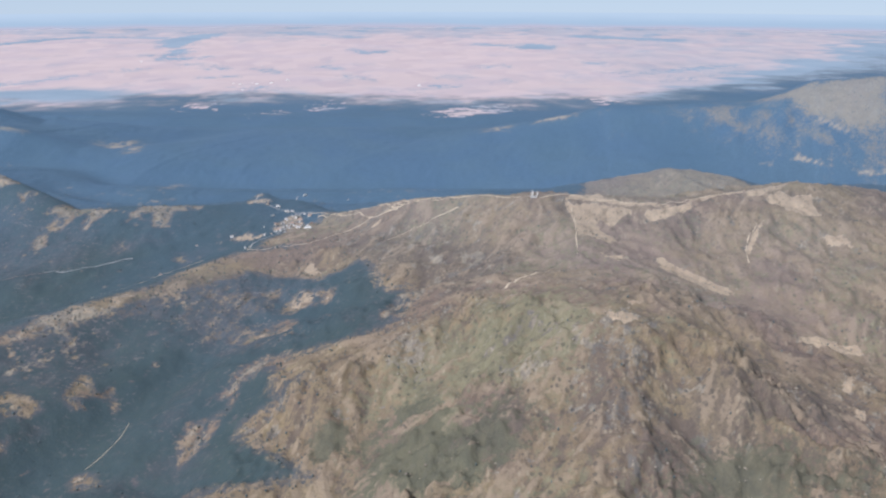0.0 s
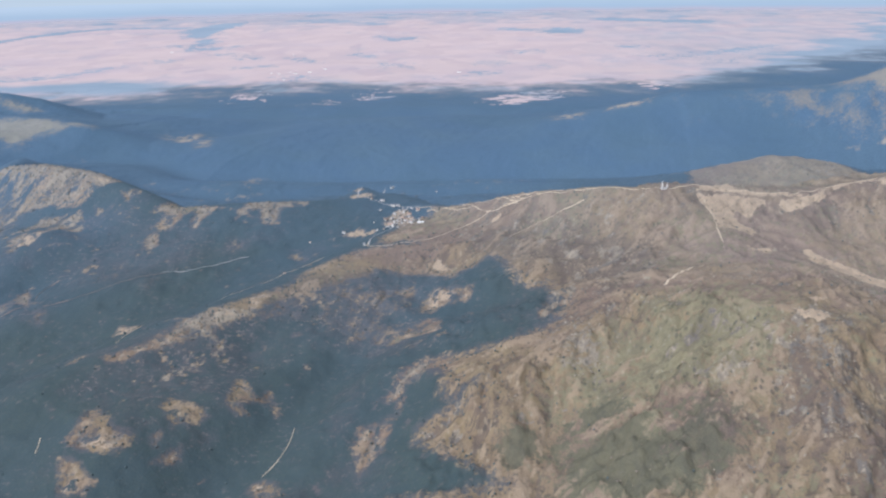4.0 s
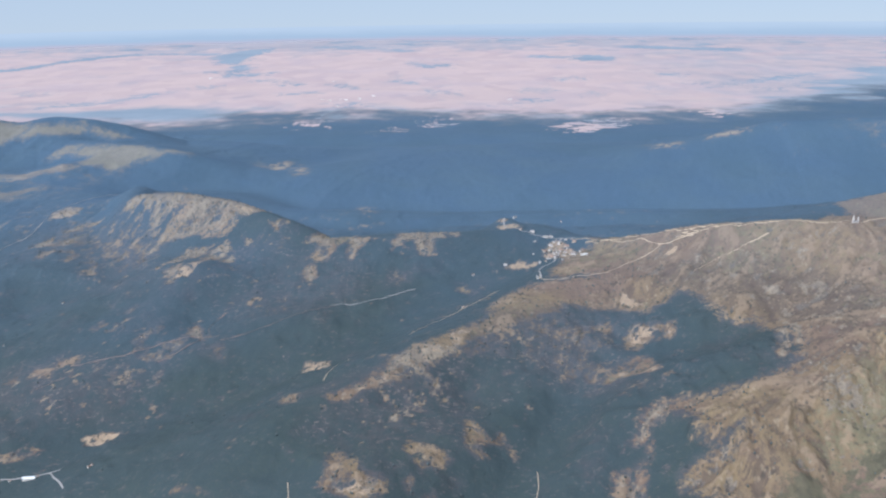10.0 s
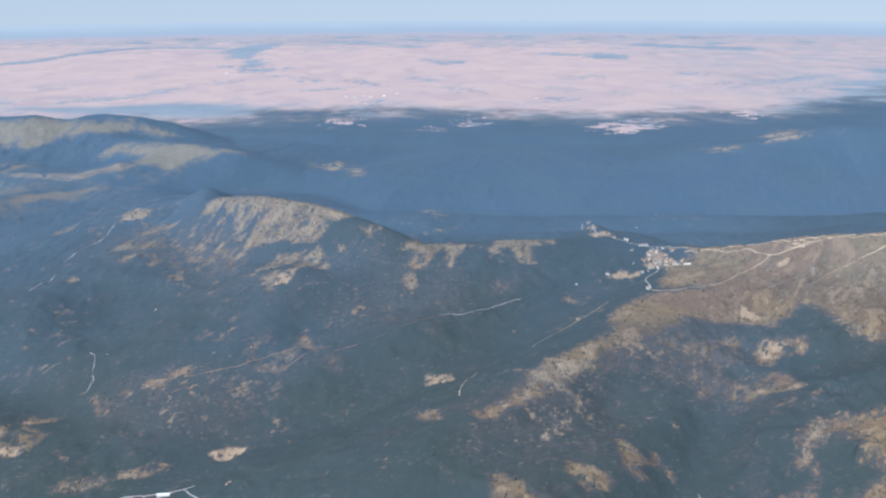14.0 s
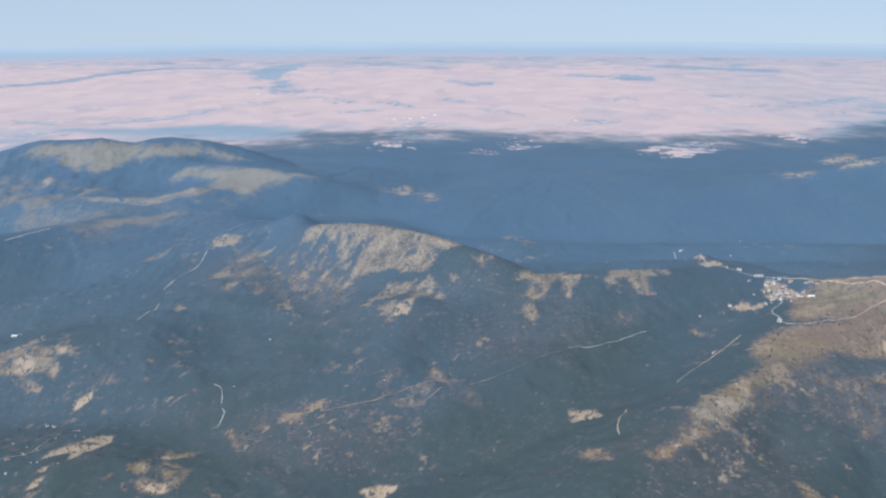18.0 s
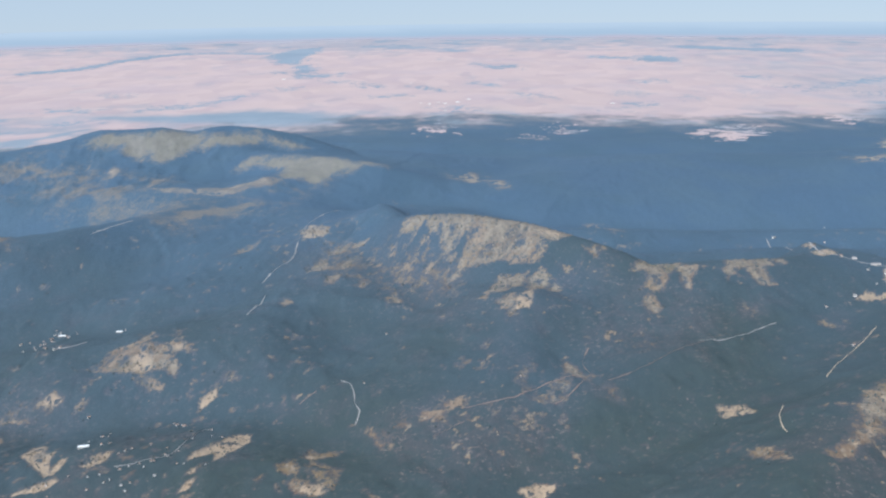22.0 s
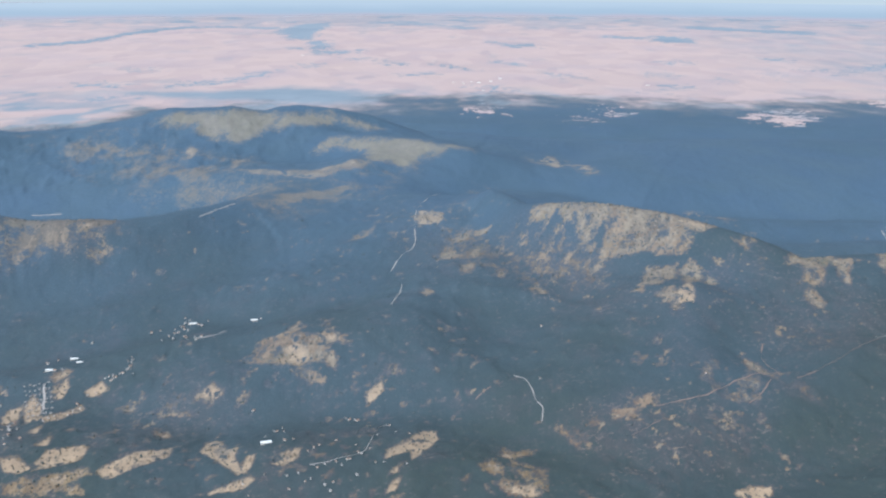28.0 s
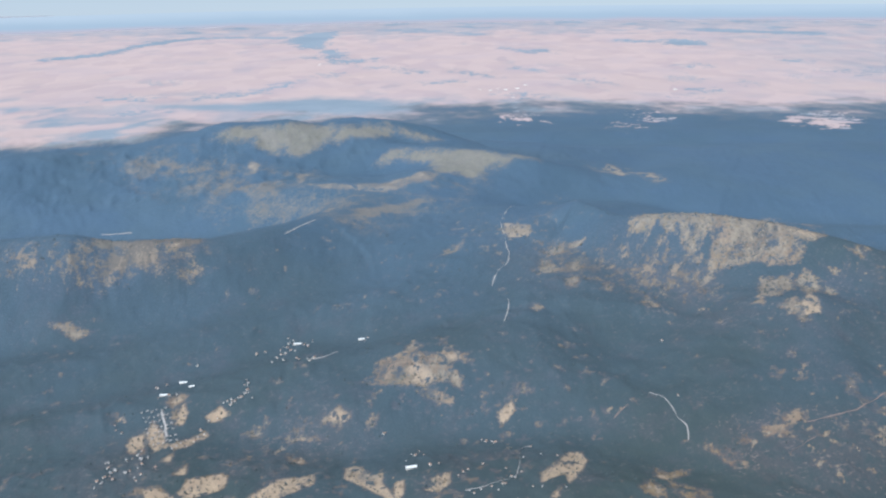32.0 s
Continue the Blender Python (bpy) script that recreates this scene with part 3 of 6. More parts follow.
patch("rock", 1.0, [(-264.2, 410.9), (-256.7, 412.4), (-259.2, 405.7)])
patch("rock", 1.1, [(-213.0, 438.3), (-210.3, 436.1), (-205.4, 439.4), (-202.7, 433.9), (-208.0, 430.1), (-211.5, 433.1)])
patch("rock", 1.1, [(-205.6, 427.0), (-200.4, 424.1), (-204.8, 423.4)])
patch("rock", 1.1, [(-226.1, 432.4), (-217.8, 425.6), (-222.8, 425.3)])
patch("pink", 3.2, [(-211.2, 424.4), (-204.6, 424.0), (-200.8, 417.3), (-208.1, 415.7)])
patch("rock", 1.0, [(-185.5, 424.8), (-180.2, 425.7), (-171.0, 423.3), (-177.2, 416.9), (-180.4, 409.7), (-185.8, 409.3), (-188.0, 413.8), (-187.0, 420.6)])
patch("rock", 1.0, [(-170.5, 423.3), (-164.5, 424.1), (-165.5, 419.4), (-170.9, 410.4), (-170.3, 405.5), (-172.1, 410.4), (-172.7, 415.4)])
patch("rock", 1.0, [(-190.9, 404.0), (-187.2, 405.2), (-187.8, 395.2), (-190.9, 392.4), (-191.7, 398.9)])
patch("pink", 3.0, [(-213.0, 378.0), (-209.1, 381.8), (-210.1, 375.2), (-216.1, 372.4), (-218.2, 374.3)])
patch("pink", 3.0, [(-197.8, 384.6), (-194.5, 389.5), (-195.6, 376.9), (-194.5, 373.6), (-203.9, 363.9), (-207.5, 364.1), (-199.0, 373.3)])
patch("rock", 1.2, [(-301.7, 486.8), (-298.5, 492.3), (-291.1, 485.7), (-289.0, 478.7), (-292.0, 475.9), (-297.4, 477.5), (-301.8, 482.0)])
patch("rock", 1.2, [(-291.0, 478.2), (-284.0, 478.6), (-281.7, 477.3), (-282.7, 472.7), (-282.5, 469.2), (-286.9, 471.0)])
patch("rock", 1.2, [(-309.2, 474.9), (-305.9, 473.9), (-301.9, 467.8), (-304.9, 467.9)])
patch("rock", 1.2, [(-294.4, 463.6), (-289.0, 463.1), (-287.3, 460.3), (-293.1, 462.1)])
patch("rock", 1.2, [(-350.3, 472.2), (-345.6, 490.9), (-341.2, 483.1), (-338.7, 470.0), (-345.4, 465.9)])
patch("rock", 1.2, [(-341.8, 491.5), (-336.5, 511.4), (-333.4, 512.6), (-330.3, 500.8), (-332.3, 491.6), (-336.8, 485.7)])
patch("rock", 1.2, [(-331.4, 506.4), (-321.1, 501.4), (-323.3, 496.4), (-329.3, 497.0)])
patch("rock", 1.2, [(-331.3, 472.4), (-326.6, 486.4), (-323.1, 485.8), (-325.7, 472.2), (-330.1, 464.7)])
patch("rock", 1.1, [(-339.9, 452.8), (-337.1, 459.7), (-328.5, 462.7), (-330.5, 450.1), (-337.3, 447.0)])
patch("rock", 1.1, [(-358.2, 430.9), (-354.9, 434.2), (-350.4, 431.8), (-354.2, 426.9)])
patch("rock", 1.1, [(-306.7, 431.0), (-300.4, 439.7), (-297.6, 428.2), (-304.2, 422.9)])
patch("rock", 1.1, [(-321.3, 444.0), (-316.8, 454.1), (-312.9, 451.2), (-317.4, 442.5)])
patch("soil", 1.1, [(-362.2, 525.7), (-359.4, 548.2), (-344.3, 535.5), (-345.2, 525.1), (-348.6, 518.5), (-357.9, 518.4)])
patch("pink", 4.8, [(-334.0, 623.3), (-321.3, 642.9), (-303.6, 646.8), (-300.6, 633.4), (-317.7, 634.8), (-329.9, 576.2)])
patch("pink", 4.1, [(-345.9, 545.5), (-334.1, 571.7), (-324.7, 548.6), (-341.1, 535.9)])
patch("bare", 1.3, [(-399.0, 500.4), (-393.6, 513.8), (-384.3, 521.9), (-385.4, 511.5), (-392.9, 505.9)])
patch("bare", 1.0, [(-434.8, 382.2), (-424.6, 380.4), (-424.0, 388.8), (-422.9, 395.1), (-415.8, 396.3), (-411.6, 400.2), (-408.0, 408.0), (-403.8, 400.3), (-408.2, 394.5), (-398.5, 393.6), (-384.5, 392.4), (-388.4, 388.7), (-392.7, 385.1), (-388.1, 378.9), (-388.5, 372.4), (-392.9, 376.8), (-398.6, 376.7), (-402.9, 374.8), (-414.6, 376.6), (-421.8, 377.6)])
patch("bare", 1.0, [(-406.6, 373.7), (-399.4, 374.0), (-390.8, 368.5), (-395.2, 367.7), (-402.3, 370.3)])
patch("pink", 3.0, [(-380.0, 369.2), (-376.6, 374.5), (-369.7, 373.4), (-372.9, 369.7), (-377.2, 368.0)])
patch("soil", 0.8, [(-373.7, 356.4), (-376.0, 360.5), (-372.5, 365.2), (-369.7, 365.8), (-368.6, 362.0), (-371.6, 358.0)])
patch("bare", 1.0, [(-447.9, 361.9), (-445.0, 364.1), (-439.6, 365.4), (-436.7, 367.7), (-431.6, 364.1), (-431.6, 359.4), (-435.7, 357.6), (-439.7, 360.7)])
patch("bare", 1.0, [(-459.9, 358.3), (-454.1, 359.8), (-441.7, 356.7), (-438.9, 354.2), (-446.1, 354.8)])
patch("bare", 1.0, [(-473.1, 361.7), (-468.5, 366.4), (-463.4, 362.5), (-467.9, 357.7)])
patch("soil", 0.8, [(-483.7, 310.8), (-481.8, 321.7), (-476.3, 327.7), (-470.2, 326.0), (-469.3, 320.2), (-475.0, 314.7)])
patch("soil", 0.8, [(-461.3, 309.6), (-456.1, 316.7), (-452.5, 323.2), (-442.4, 326.7), (-441.4, 319.3), (-447.6, 314.4), (-451.3, 308.2), (-456.2, 305.8)])
patch("soil", 0.8, [(-497.8, 318.7), (-492.0, 318.1), (-484.8, 313.7), (-487.3, 309.8), (-494.8, 312.2)])
patch("bare", 1.0, [(-491.2, 304.5), (-482.0, 308.6), (-473.3, 310.6), (-466.6, 313.3), (-462.0, 308.4), (-469.4, 305.5), (-471.6, 301.7), (-478.0, 299.2), (-489.1, 299.9)])
patch("bare", 1.0, [(-472.5, 304.0), (-465.5, 304.2), (-461.1, 298.8), (-466.7, 298.9)])
patch("soil", 0.8, [(-431.0, 322.9), (-430.4, 336.4), (-425.7, 334.2), (-420.6, 322.7), (-416.7, 323.1), (-416.1, 317.0), (-410.6, 306.5), (-412.3, 303.9), (-417.7, 311.0), (-422.9, 316.2)])
patch("soil", 0.8, [(-411.9, 306.1), (-412.2, 316.1), (-409.0, 317.0), (-408.5, 309.1), (-409.7, 304.1)])
patch("soil", 0.8, [(-402.9, 311.9), (-397.5, 316.0), (-394.0, 318.2), (-394.1, 309.8), (-397.5, 305.0), (-401.7, 307.7)])
patch("soil", 0.8, [(-423.9, 296.6), (-415.2, 300.3), (-408.5, 303.7), (-405.6, 300.8), (-408.8, 296.6), (-415.4, 297.0), (-419.6, 295.5)])
patch("soil", 0.8, [(-364.4, 307.3), (-363.8, 314.5), (-357.1, 319.5), (-351.6, 331.0), (-347.4, 332.1), (-346.1, 323.7), (-350.2, 312.7), (-354.7, 306.4), (-356.0, 311.9), (-359.5, 309.6)])
patch("soil", 0.8, [(-362.9, 298.1), (-360.0, 302.3), (-357.1, 305.9), (-358.8, 299.8)])
patch("soil", 0.8, [(-364.2, 290.6), (-360.6, 295.8), (-357.3, 298.2), (-359.1, 292.5)])
patch("bare", 1.0, [(-333.7, 303.7), (-327.4, 311.1), (-323.8, 302.6), (-327.1, 298.2), (-330.7, 300.2)])
patch("bare", 1.0, [(-328.0, 295.5), (-323.5, 297.2), (-319.1, 296.3), (-315.8, 302.7), (-309.3, 304.8), (-311.0, 296.2), (-314.0, 289.4), (-319.6, 289.1), (-324.8, 290.2)])
patch("bare", 1.0, [(-321.8, 315.6), (-316.3, 318.8), (-310.9, 319.9), (-313.5, 314.9), (-318.7, 312.3)])
patch("bare", 1.0, [(-340.2, 296.8), (-335.8, 299.9), (-337.0, 295.6)])
patch("bare", 1.0, [(-299.3, 327.1), (-297.1, 325.6), (-293.5, 320.6), (-295.0, 318.3), (-294.0, 312.9), (-296.1, 318.2), (-298.4, 322.9)])
patch("bare", 1.0, [(-283.3, 329.1), (-276.4, 332.2), (-272.7, 335.9), (-268.2, 336.3), (-270.3, 332.8), (-275.6, 331.2), (-277.3, 327.8), (-275.5, 324.4), (-279.7, 325.0)])
patch("bare", 1.0, [(-293.2, 328.7), (-290.7, 329.8), (-288.8, 326.3), (-291.9, 325.3)])
patch("soil", 0.8, [(-252.1, 294.8), (-246.5, 297.4), (-240.0, 296.9), (-243.7, 292.1), (-251.5, 292.7)])
patch("bare", 1.0, [(-512.2, 384.1), (-507.1, 391.9), (-501.5, 388.4), (-504.7, 380.3)])
patch("soil", 0.8, [(-512.2, 366.6), (-511.6, 374.2), (-505.0, 367.8), (-497.5, 348.8), (-501.4, 347.8)])
patch("soil", 0.8, [(-498.5, 351.5), (-493.7, 358.9), (-488.9, 366.3), (-486.5, 364.0), (-491.0, 352.4), (-494.6, 346.2)])
patch("bare", 1.0, [(-505.9, 373.3), (-503.8, 380.9), (-498.6, 374.8), (-501.3, 368.7)])
patch("bare", 1.0, [(-517.8, 358.5), (-517.0, 365.4), (-509.5, 357.8), (-504.4, 345.1), (-511.9, 347.0)])
patch("soil", 0.8, [(-489.1, 371.7), (-485.5, 379.2), (-480.3, 373.9), (-484.9, 371.1)])
patch("bare", 1.0, [(-490.0, 330.6), (-486.3, 335.6), (-484.7, 326.6)])
patch("bare", 1.0, [(-454.4, 343.4), (-452.5, 347.2), (-446.6, 339.3), (-449.9, 336.1)])
patch("pink", 3.8, [(-567.5, 500.0), (-552.9, 504.7), (-535.2, 505.7), (-518.4, 511.5), (-527.4, 500.4), (-535.2, 497.1), (-547.9, 490.7), (-559.2, 491.3)])
patch("bare", 1.2, [(-530.0, 484.5), (-530.3, 490.3), (-514.8, 490.7), (-523.8, 487.8), (-523.4, 484.3)])
patch("pink", 3.7, [(-511.6, 494.9), (-505.7, 499.1), (-505.6, 493.3)])
patch("pink", 3.7, [(-501.5, 497.6), (-496.4, 500.6), (-496.4, 494.9)])
patch("grey", 4.0, [(-572.6, 735.6), (-567.7, 746.7), (-555.6, 752.1), (-538.4, 754.8), (-520.0, 753.0), (-504.2, 763.3), (-486.3, 764.1), (-475.7, 755.7), (-482.0, 739.4), (-491.9, 721.7), (-502.3, 717.5), (-514.1, 729.0), (-517.4, 719.7), (-535.3, 726.1), (-542.9, 736.1), (-558.8, 729.9)])
patch("grey", 4.0, [(-473.5, 756.3), (-459.5, 767.7), (-441.3, 768.9), (-431.7, 763.7), (-447.4, 745.6), (-472.7, 736.6), (-481.7, 737.5)])
patch("grey", 4.0, [(-429.2, 765.9), (-413.6, 765.4), (-396.8, 759.2), (-408.0, 752.2), (-424.2, 757.3)])
patch("grey", 4.0, [(-444.5, 709.5), (-433.2, 719.6), (-409.0, 714.9), (-383.0, 709.8), (-353.1, 694.3), (-327.0, 689.8), (-340.6, 684.6), (-356.9, 676.0), (-375.0, 649.8), (-384.1, 658.4), (-399.2, 659.6), (-407.6, 698.4), (-425.3, 706.3)])
patch("bare", 1.6, [(-496.6, 645.3), (-479.5, 642.2), (-455.1, 635.3), (-437.6, 645.6), (-418.7, 650.3), (-404.1, 661.1), (-395.1, 657.6), (-402.1, 639.9), (-416.8, 633.7), (-433.1, 620.2), (-453.5, 626.0), (-477.0, 630.5)])
patch("bare", 1.7, [(-498.3, 655.6), (-500.2, 680.8), (-489.4, 697.7), (-491.0, 679.2), (-490.1, 651.1)])
patch("pink", 4.6, [(-484.4, 629.1), (-446.3, 627.5), (-433.2, 615.5), (-449.5, 583.3), (-468.4, 573.3), (-488.8, 613.3)])
patch("pink", 5.3, [(-576.7, 702.1), (-564.2, 717.5), (-550.2, 713.4), (-549.8, 696.5), (-562.6, 686.5)])
patch("pink", 5.2, [(-599.5, 694.1), (-588.1, 704.4), (-584.1, 688.2), (-594.4, 685.4)])
patch("pink", 4.4, [(-444.8, 576.6), (-431.9, 606.2), (-413.6, 605.7), (-425.1, 584.0), (-436.0, 564.9)])
patch("bare", 1.8, [(-586.5, 692.9), (-583.1, 702.5), (-576.9, 714.4), (-574.4, 711.7), (-579.5, 700.3), (-582.7, 689.3)])
patch("bare", 1.7, [(-540.4, 695.9), (-536.3, 708.9), (-527.7, 695.6), (-531.1, 681.3)])
patch("bare", 1.7, [(-631.0, 702.6), (-626.6, 702.2), (-619.0, 688.3), (-623.2, 688.3)])
patch("plainwood", 22.0, [(-849, 2776), (-843, 3049), (-755, 3202), (-718, 2891), (-728, 2652), (-700, 2422), (-750, 2426), (-813, 2610)])
patch("plainwood", 22.0, [(-700, 2366), (-654, 2397), (-630, 2230), (-625, 2084), (-546, 2043), (-602, 1976), (-649, 2071)])
patch("plainwood", 22.0, [(-1366, 2256), (-1297, 2359), (-1256, 2476), (-1277, 2690), (-1230, 2848), (-1188, 2726), (-1233, 2578), (-1219, 2386), (-1250, 2254), (-1323, 2170)])
patch("plainwood", 22.0, [(-1231, 2824), (-1177, 2961), (-1078, 3019), (-1058, 2945), (-1147, 2868), (-1205, 2751)])
patch("plainwood", 22.0, [(-951, 1720), (-852, 1632), (-841, 1602), (-934, 1679)])
patch("plainwood", 22.0, [(-766, 1403), (-729, 1464), (-694, 1501), (-665, 1603), (-650, 1679), (-636, 1624), (-653, 1558), (-684, 1468), (-715, 1422), (-751, 1364)])
patch("plainwood", 22.0, [(-602, 2062), (-539, 2117), (-532, 2065), (-594, 2020)])
patch("plainwood", 22.0, [(-554, 1927), (-487, 1878), (-428, 1794), (-423, 1747), (-481, 1832), (-545, 1876)])
patch("plainwood", 22.0, [(-627, 1768), (-596, 1781), (-588, 1741), (-618, 1727)])
patch("plainwood", 22.0, [(-729, 2170), (-686, 2159), (-675, 2105), (-717, 2115)])
patch("plainwood", 22.0, [(-1017, 2987), (-884, 2931), (-859, 2820), (-989, 2878)])
patch("plainwood", 22.0, [(-915, 1408), (-844, 1411), (-818, 1350), (-884, 1344)])
patch("plainwood", 22.0, [(-819, 1195), (-786, 1240), (-756, 1282), (-745, 1254), (-775, 1216), (-808, 1171)])
patch("plainwood", 22.0, [(-247, 2456), (-197, 2272), (-120, 2276), (-123, 2198), (-198, 2195), (-246, 2362)])
patch("plainwood", 22.0, [(-261, 1913), (-193, 1813), (-194, 1752), (-261, 1867)])
patch("plainwood", 22.0, [(-2, 1595), (43, 1663), (37, 1627), (-7, 1561)])
patch("plainwood", 22.0, [(89, 1524), (127, 1545), (119, 1512), (83, 1493)])
patch("plainwood", 22.0, [(97, 2622), (199, 2565), (181, 2457), (87, 2542)])
patch("plainwood", 22.0, [(220, 2591), (322, 2554), (281, 2363), (180, 2365)])
patch("plainwood", 22.0, [(438, 3089), (550, 2950), (736, 2767), (690, 2635), (510, 2795), (402, 2922)])
patch("plainwood", 22.0, [(49, 3665), (163, 3685), (147, 3538), (37, 3514)])
patch("plainwood", 22.0, [(304, 1932), (353, 1901), (337, 1846), (288, 1873)])
patch("plainwood", 22.0, [(317, 1715), (364, 1729), (348, 1684), (304, 1674)])
patch("plainwood", 22.0, [(-23, 1447), (23, 1416), (17, 1378), (-28, 1410)])
patch("plainwood", 22.0, [(-58, 1314), (-36, 1355), (-40, 1328), (-62, 1290)])
patch("plainwood", 22.0, [(342, 1638), (493, 1817), (643, 1937), (607, 1857), (461, 1738), (322, 1579)])
patch("plainwood", 22.0, [(373, 1517), (538, 1703), (510, 1641), (354, 1470)])
patch("plainwood", 22.0, [(-632, 1297), (-621, 1346), (-613, 1316), (-623, 1270)])
patch("plainwood", 22.0, [(-374, 1840), (-301, 1729), (-299, 1666), (-370, 1791)])
patch("plainwood", 22.0, [(-305, 1391), (-253, 1360), (-252, 1318), (-303, 1347)])
patch("plainwood", 22.0, [(247, 1686), (199, 1568), (187, 1524), (235, 1645)])
patch("plainwood", 22.0, [(81, 1859), (150, 1863), (142, 1826), (75, 1822)])
patch("plainwood", 22.0, [(-433, 1582), (-367, 1619), (-364, 1582), (-428, 1546)])
patch("plainwood", 22.0, [(-177, 1611), (-121, 1561), (-124, 1525), (-179, 1573)])
patch("fields", 9.0, [(-9, 996), (29, 1095), (83, 1105), (71, 1044), (10, 957)])
patch("fields", 9.0, [(-319, 1106), (-317, 1138), (-294, 1146), (-294, 1082)])
patch("fields", 9.0, [(-165, 1091), (-146, 1159), (-139, 1135), (-149, 1080)])
patch("fields", 9.0, [(186, 1203), (220, 1236), (248, 1203), (210, 1161)])
patch("fields", 9.0, [(-205, 1009), (-196, 1060), (-191, 1027), (-198, 985)])
patch("fields", 9.0, [(-766, 1327), (-705, 1296), (-658, 1383), (-633, 1342), (-663, 1268), (-712, 1229)])
patch("bare", 1.0, [(-161.4, 232.0), (-159.2, 236.4), (-160.0, 247.8), (-156.2, 248.9), (-150.0, 242.6), (-147.8, 237.8), (-142.8, 237.2), (-141.9, 232.0), (-144.5, 227.8), (-152.4, 228.0), (-157.7, 229.2)])
patch("bare", 1.0, [(-160.7, 225.6), (-156.5, 226.3), (-149.8, 221.2), (-146.6, 219.4), (-148.4, 215.3), (-155.5, 213.4)])
patch("bare", 1.0, [(-138.0, 250.2), (-136.8, 254.7), (-129.4, 253.1), (-123.8, 249.4), (-126.4, 245.5), (-132.7, 241.9), (-135.3, 244.7)])
patch("bare", 1.0, [(-137.5, 237.2), (-135.3, 240.4), (-134.2, 234.3), (-135.7, 233.6)])
patch("bare", 1.0, [(-131.4, 233.9), (-128.1, 238.2), (-128.1, 234.8), (-129.4, 230.6), (-135.2, 228.7)])
patch("bare", 1.0, [(-120.5, 254.6), (-120.6, 260.0), (-120.1, 269.8), (-117.1, 272.6), (-112.8, 262.8), (-108.9, 268.7), (-107.2, 265.9), (-104.4, 259.1), (-105.7, 257.0), (-108.2, 261.7), (-111.6, 260.5), (-115.2, 257.5), (-113.3, 254.5), (-116.6, 252.8)])
patch("bare", 1.0, [(-107.9, 226.0), (-106.3, 230.2), (-103.0, 230.2), (-98.8, 227.8), (-96.0, 222.5), (-99.6, 220.0), (-104.6, 220.8)])
patch("bare", 1.0, [(-79.6, 237.4), (-78.0, 245.7), (-69.4, 249.1), (-65.7, 249.3), (-67.7, 244.3), (-70.3, 236.2), (-74.2, 233.4), (-75.9, 228.2)])
patch("rock", 1.0, [(-71.9, 255.6), (-68.4, 259.6), (-61.9, 268.5), (-57.1, 270.1), (-57.9, 265.8), (-63.3, 262.7), (-66.4, 257.6), (-69.7, 254.8)])
patch("bare", 1.0, [(-59.7, 326.1), (-55.0, 329.5), (-41.4, 327.8), (-43.5, 321.9), (-49.2, 319.9), (-55.6, 318.0), (-60.6, 316.7)])
patch("bare", 1.0, [(-64.3, 307.3), (-54.9, 312.7), (-54.1, 292.0), (-62.4, 297.1), (-69.1, 298.8), (-68.6, 304.3)])
patch("rock", 1.0, [(-22.3, 278.6), (-16.2, 297.3), (-11.6, 318.0), (-11.3, 297.2), (-14.3, 290.0), (-18.8, 279.2)])
patch("rock", 1.0, [(-14.5, 286.3), (-10.8, 297.9), (-5.1, 325.8), (-3.9, 320.3), (-6.6, 298.8), (-12.2, 285.4)])
patch("soil", 0.8, [(-57.8, 351.7), (-55.5, 357.5), (-50.2, 346.5), (-53.6, 345.8)])
patch("soil", 0.8, [(51.9, 367.2), (54.8, 364.4), (64.6, 366.0), (76.4, 365.4), (81.2, 364.0), (75.0, 360.1), (69.1, 350.0), (63.6, 352.1), (62.3, 350.3), (69.2, 341.6), (63.2, 333.2), (53.4, 338.2), (53.5, 348.0), (52.1, 362.4)])
patch("soil", 0.8, [(84.3, 362.0), (96.6, 369.5), (106.0, 372.9), (106.9, 369.4), (95.4, 359.0), (89.3, 357.7), (84.8, 357.8)])
patch("soil", 0.8, [(138.1, 372.9), (146.0, 380.5), (151.5, 378.4), (161.2, 380.5), (158.6, 370.0), (157.8, 360.9), (149.6, 359.5), (143.5, 362.3), (140.2, 370.2)])
patch("soil", 0.8, [(131.3, 378.3), (144.6, 387.3), (156.7, 391.6), (145.1, 381.4), (134.9, 372.6), (131.6, 373.8)])
patch("heather", 3.0, [(77.4, 359.3), (87.0, 363.7), (95.5, 357.6), (91.6, 350.4), (83.3, 356.6)])
patch("heather", 3.0, [(158.3, 363.2), (169.8, 368.4), (174.7, 356.9), (164.7, 349.9)])
patch("soil", 0.8, [(152.9, 345.7), (161.1, 346.6), (161.7, 336.5), (156.5, 340.2)])
patch("soil", 0.8, [(82.4, 329.3), (88.2, 322.7), (97.8, 314.3), (105.8, 304.8), (101.5, 302.7), (91.3, 308.1), (81.4, 321.4)])
patch("soil", 0.8, [(58.7, 324.3), (68.4, 321.1), (65.8, 315.3), (59.2, 321.9)])
patch("soil", 0.8, [(55.9, 254.3), (61.4, 255.3), (60.4, 253.3), (56.3, 252.6)])
patch("soil", 0.8, [(46.2, 247.2), (50.4, 242.5), (55.9, 245.4), (56.3, 239.9), (51.9, 237.2), (48.3, 241.0)])
patch("turf", 1.8, [(63.0, 248.7), (69.8, 250.5), (75.5, 235.3), (71.0, 233.3), (64.5, 237.2), (61.2, 243.1)])
patch("soil", 0.8, [(118.5, 334.8), (124.6, 345.5), (132.5, 355.8), (127.9, 346.6), (119.8, 333.1)])
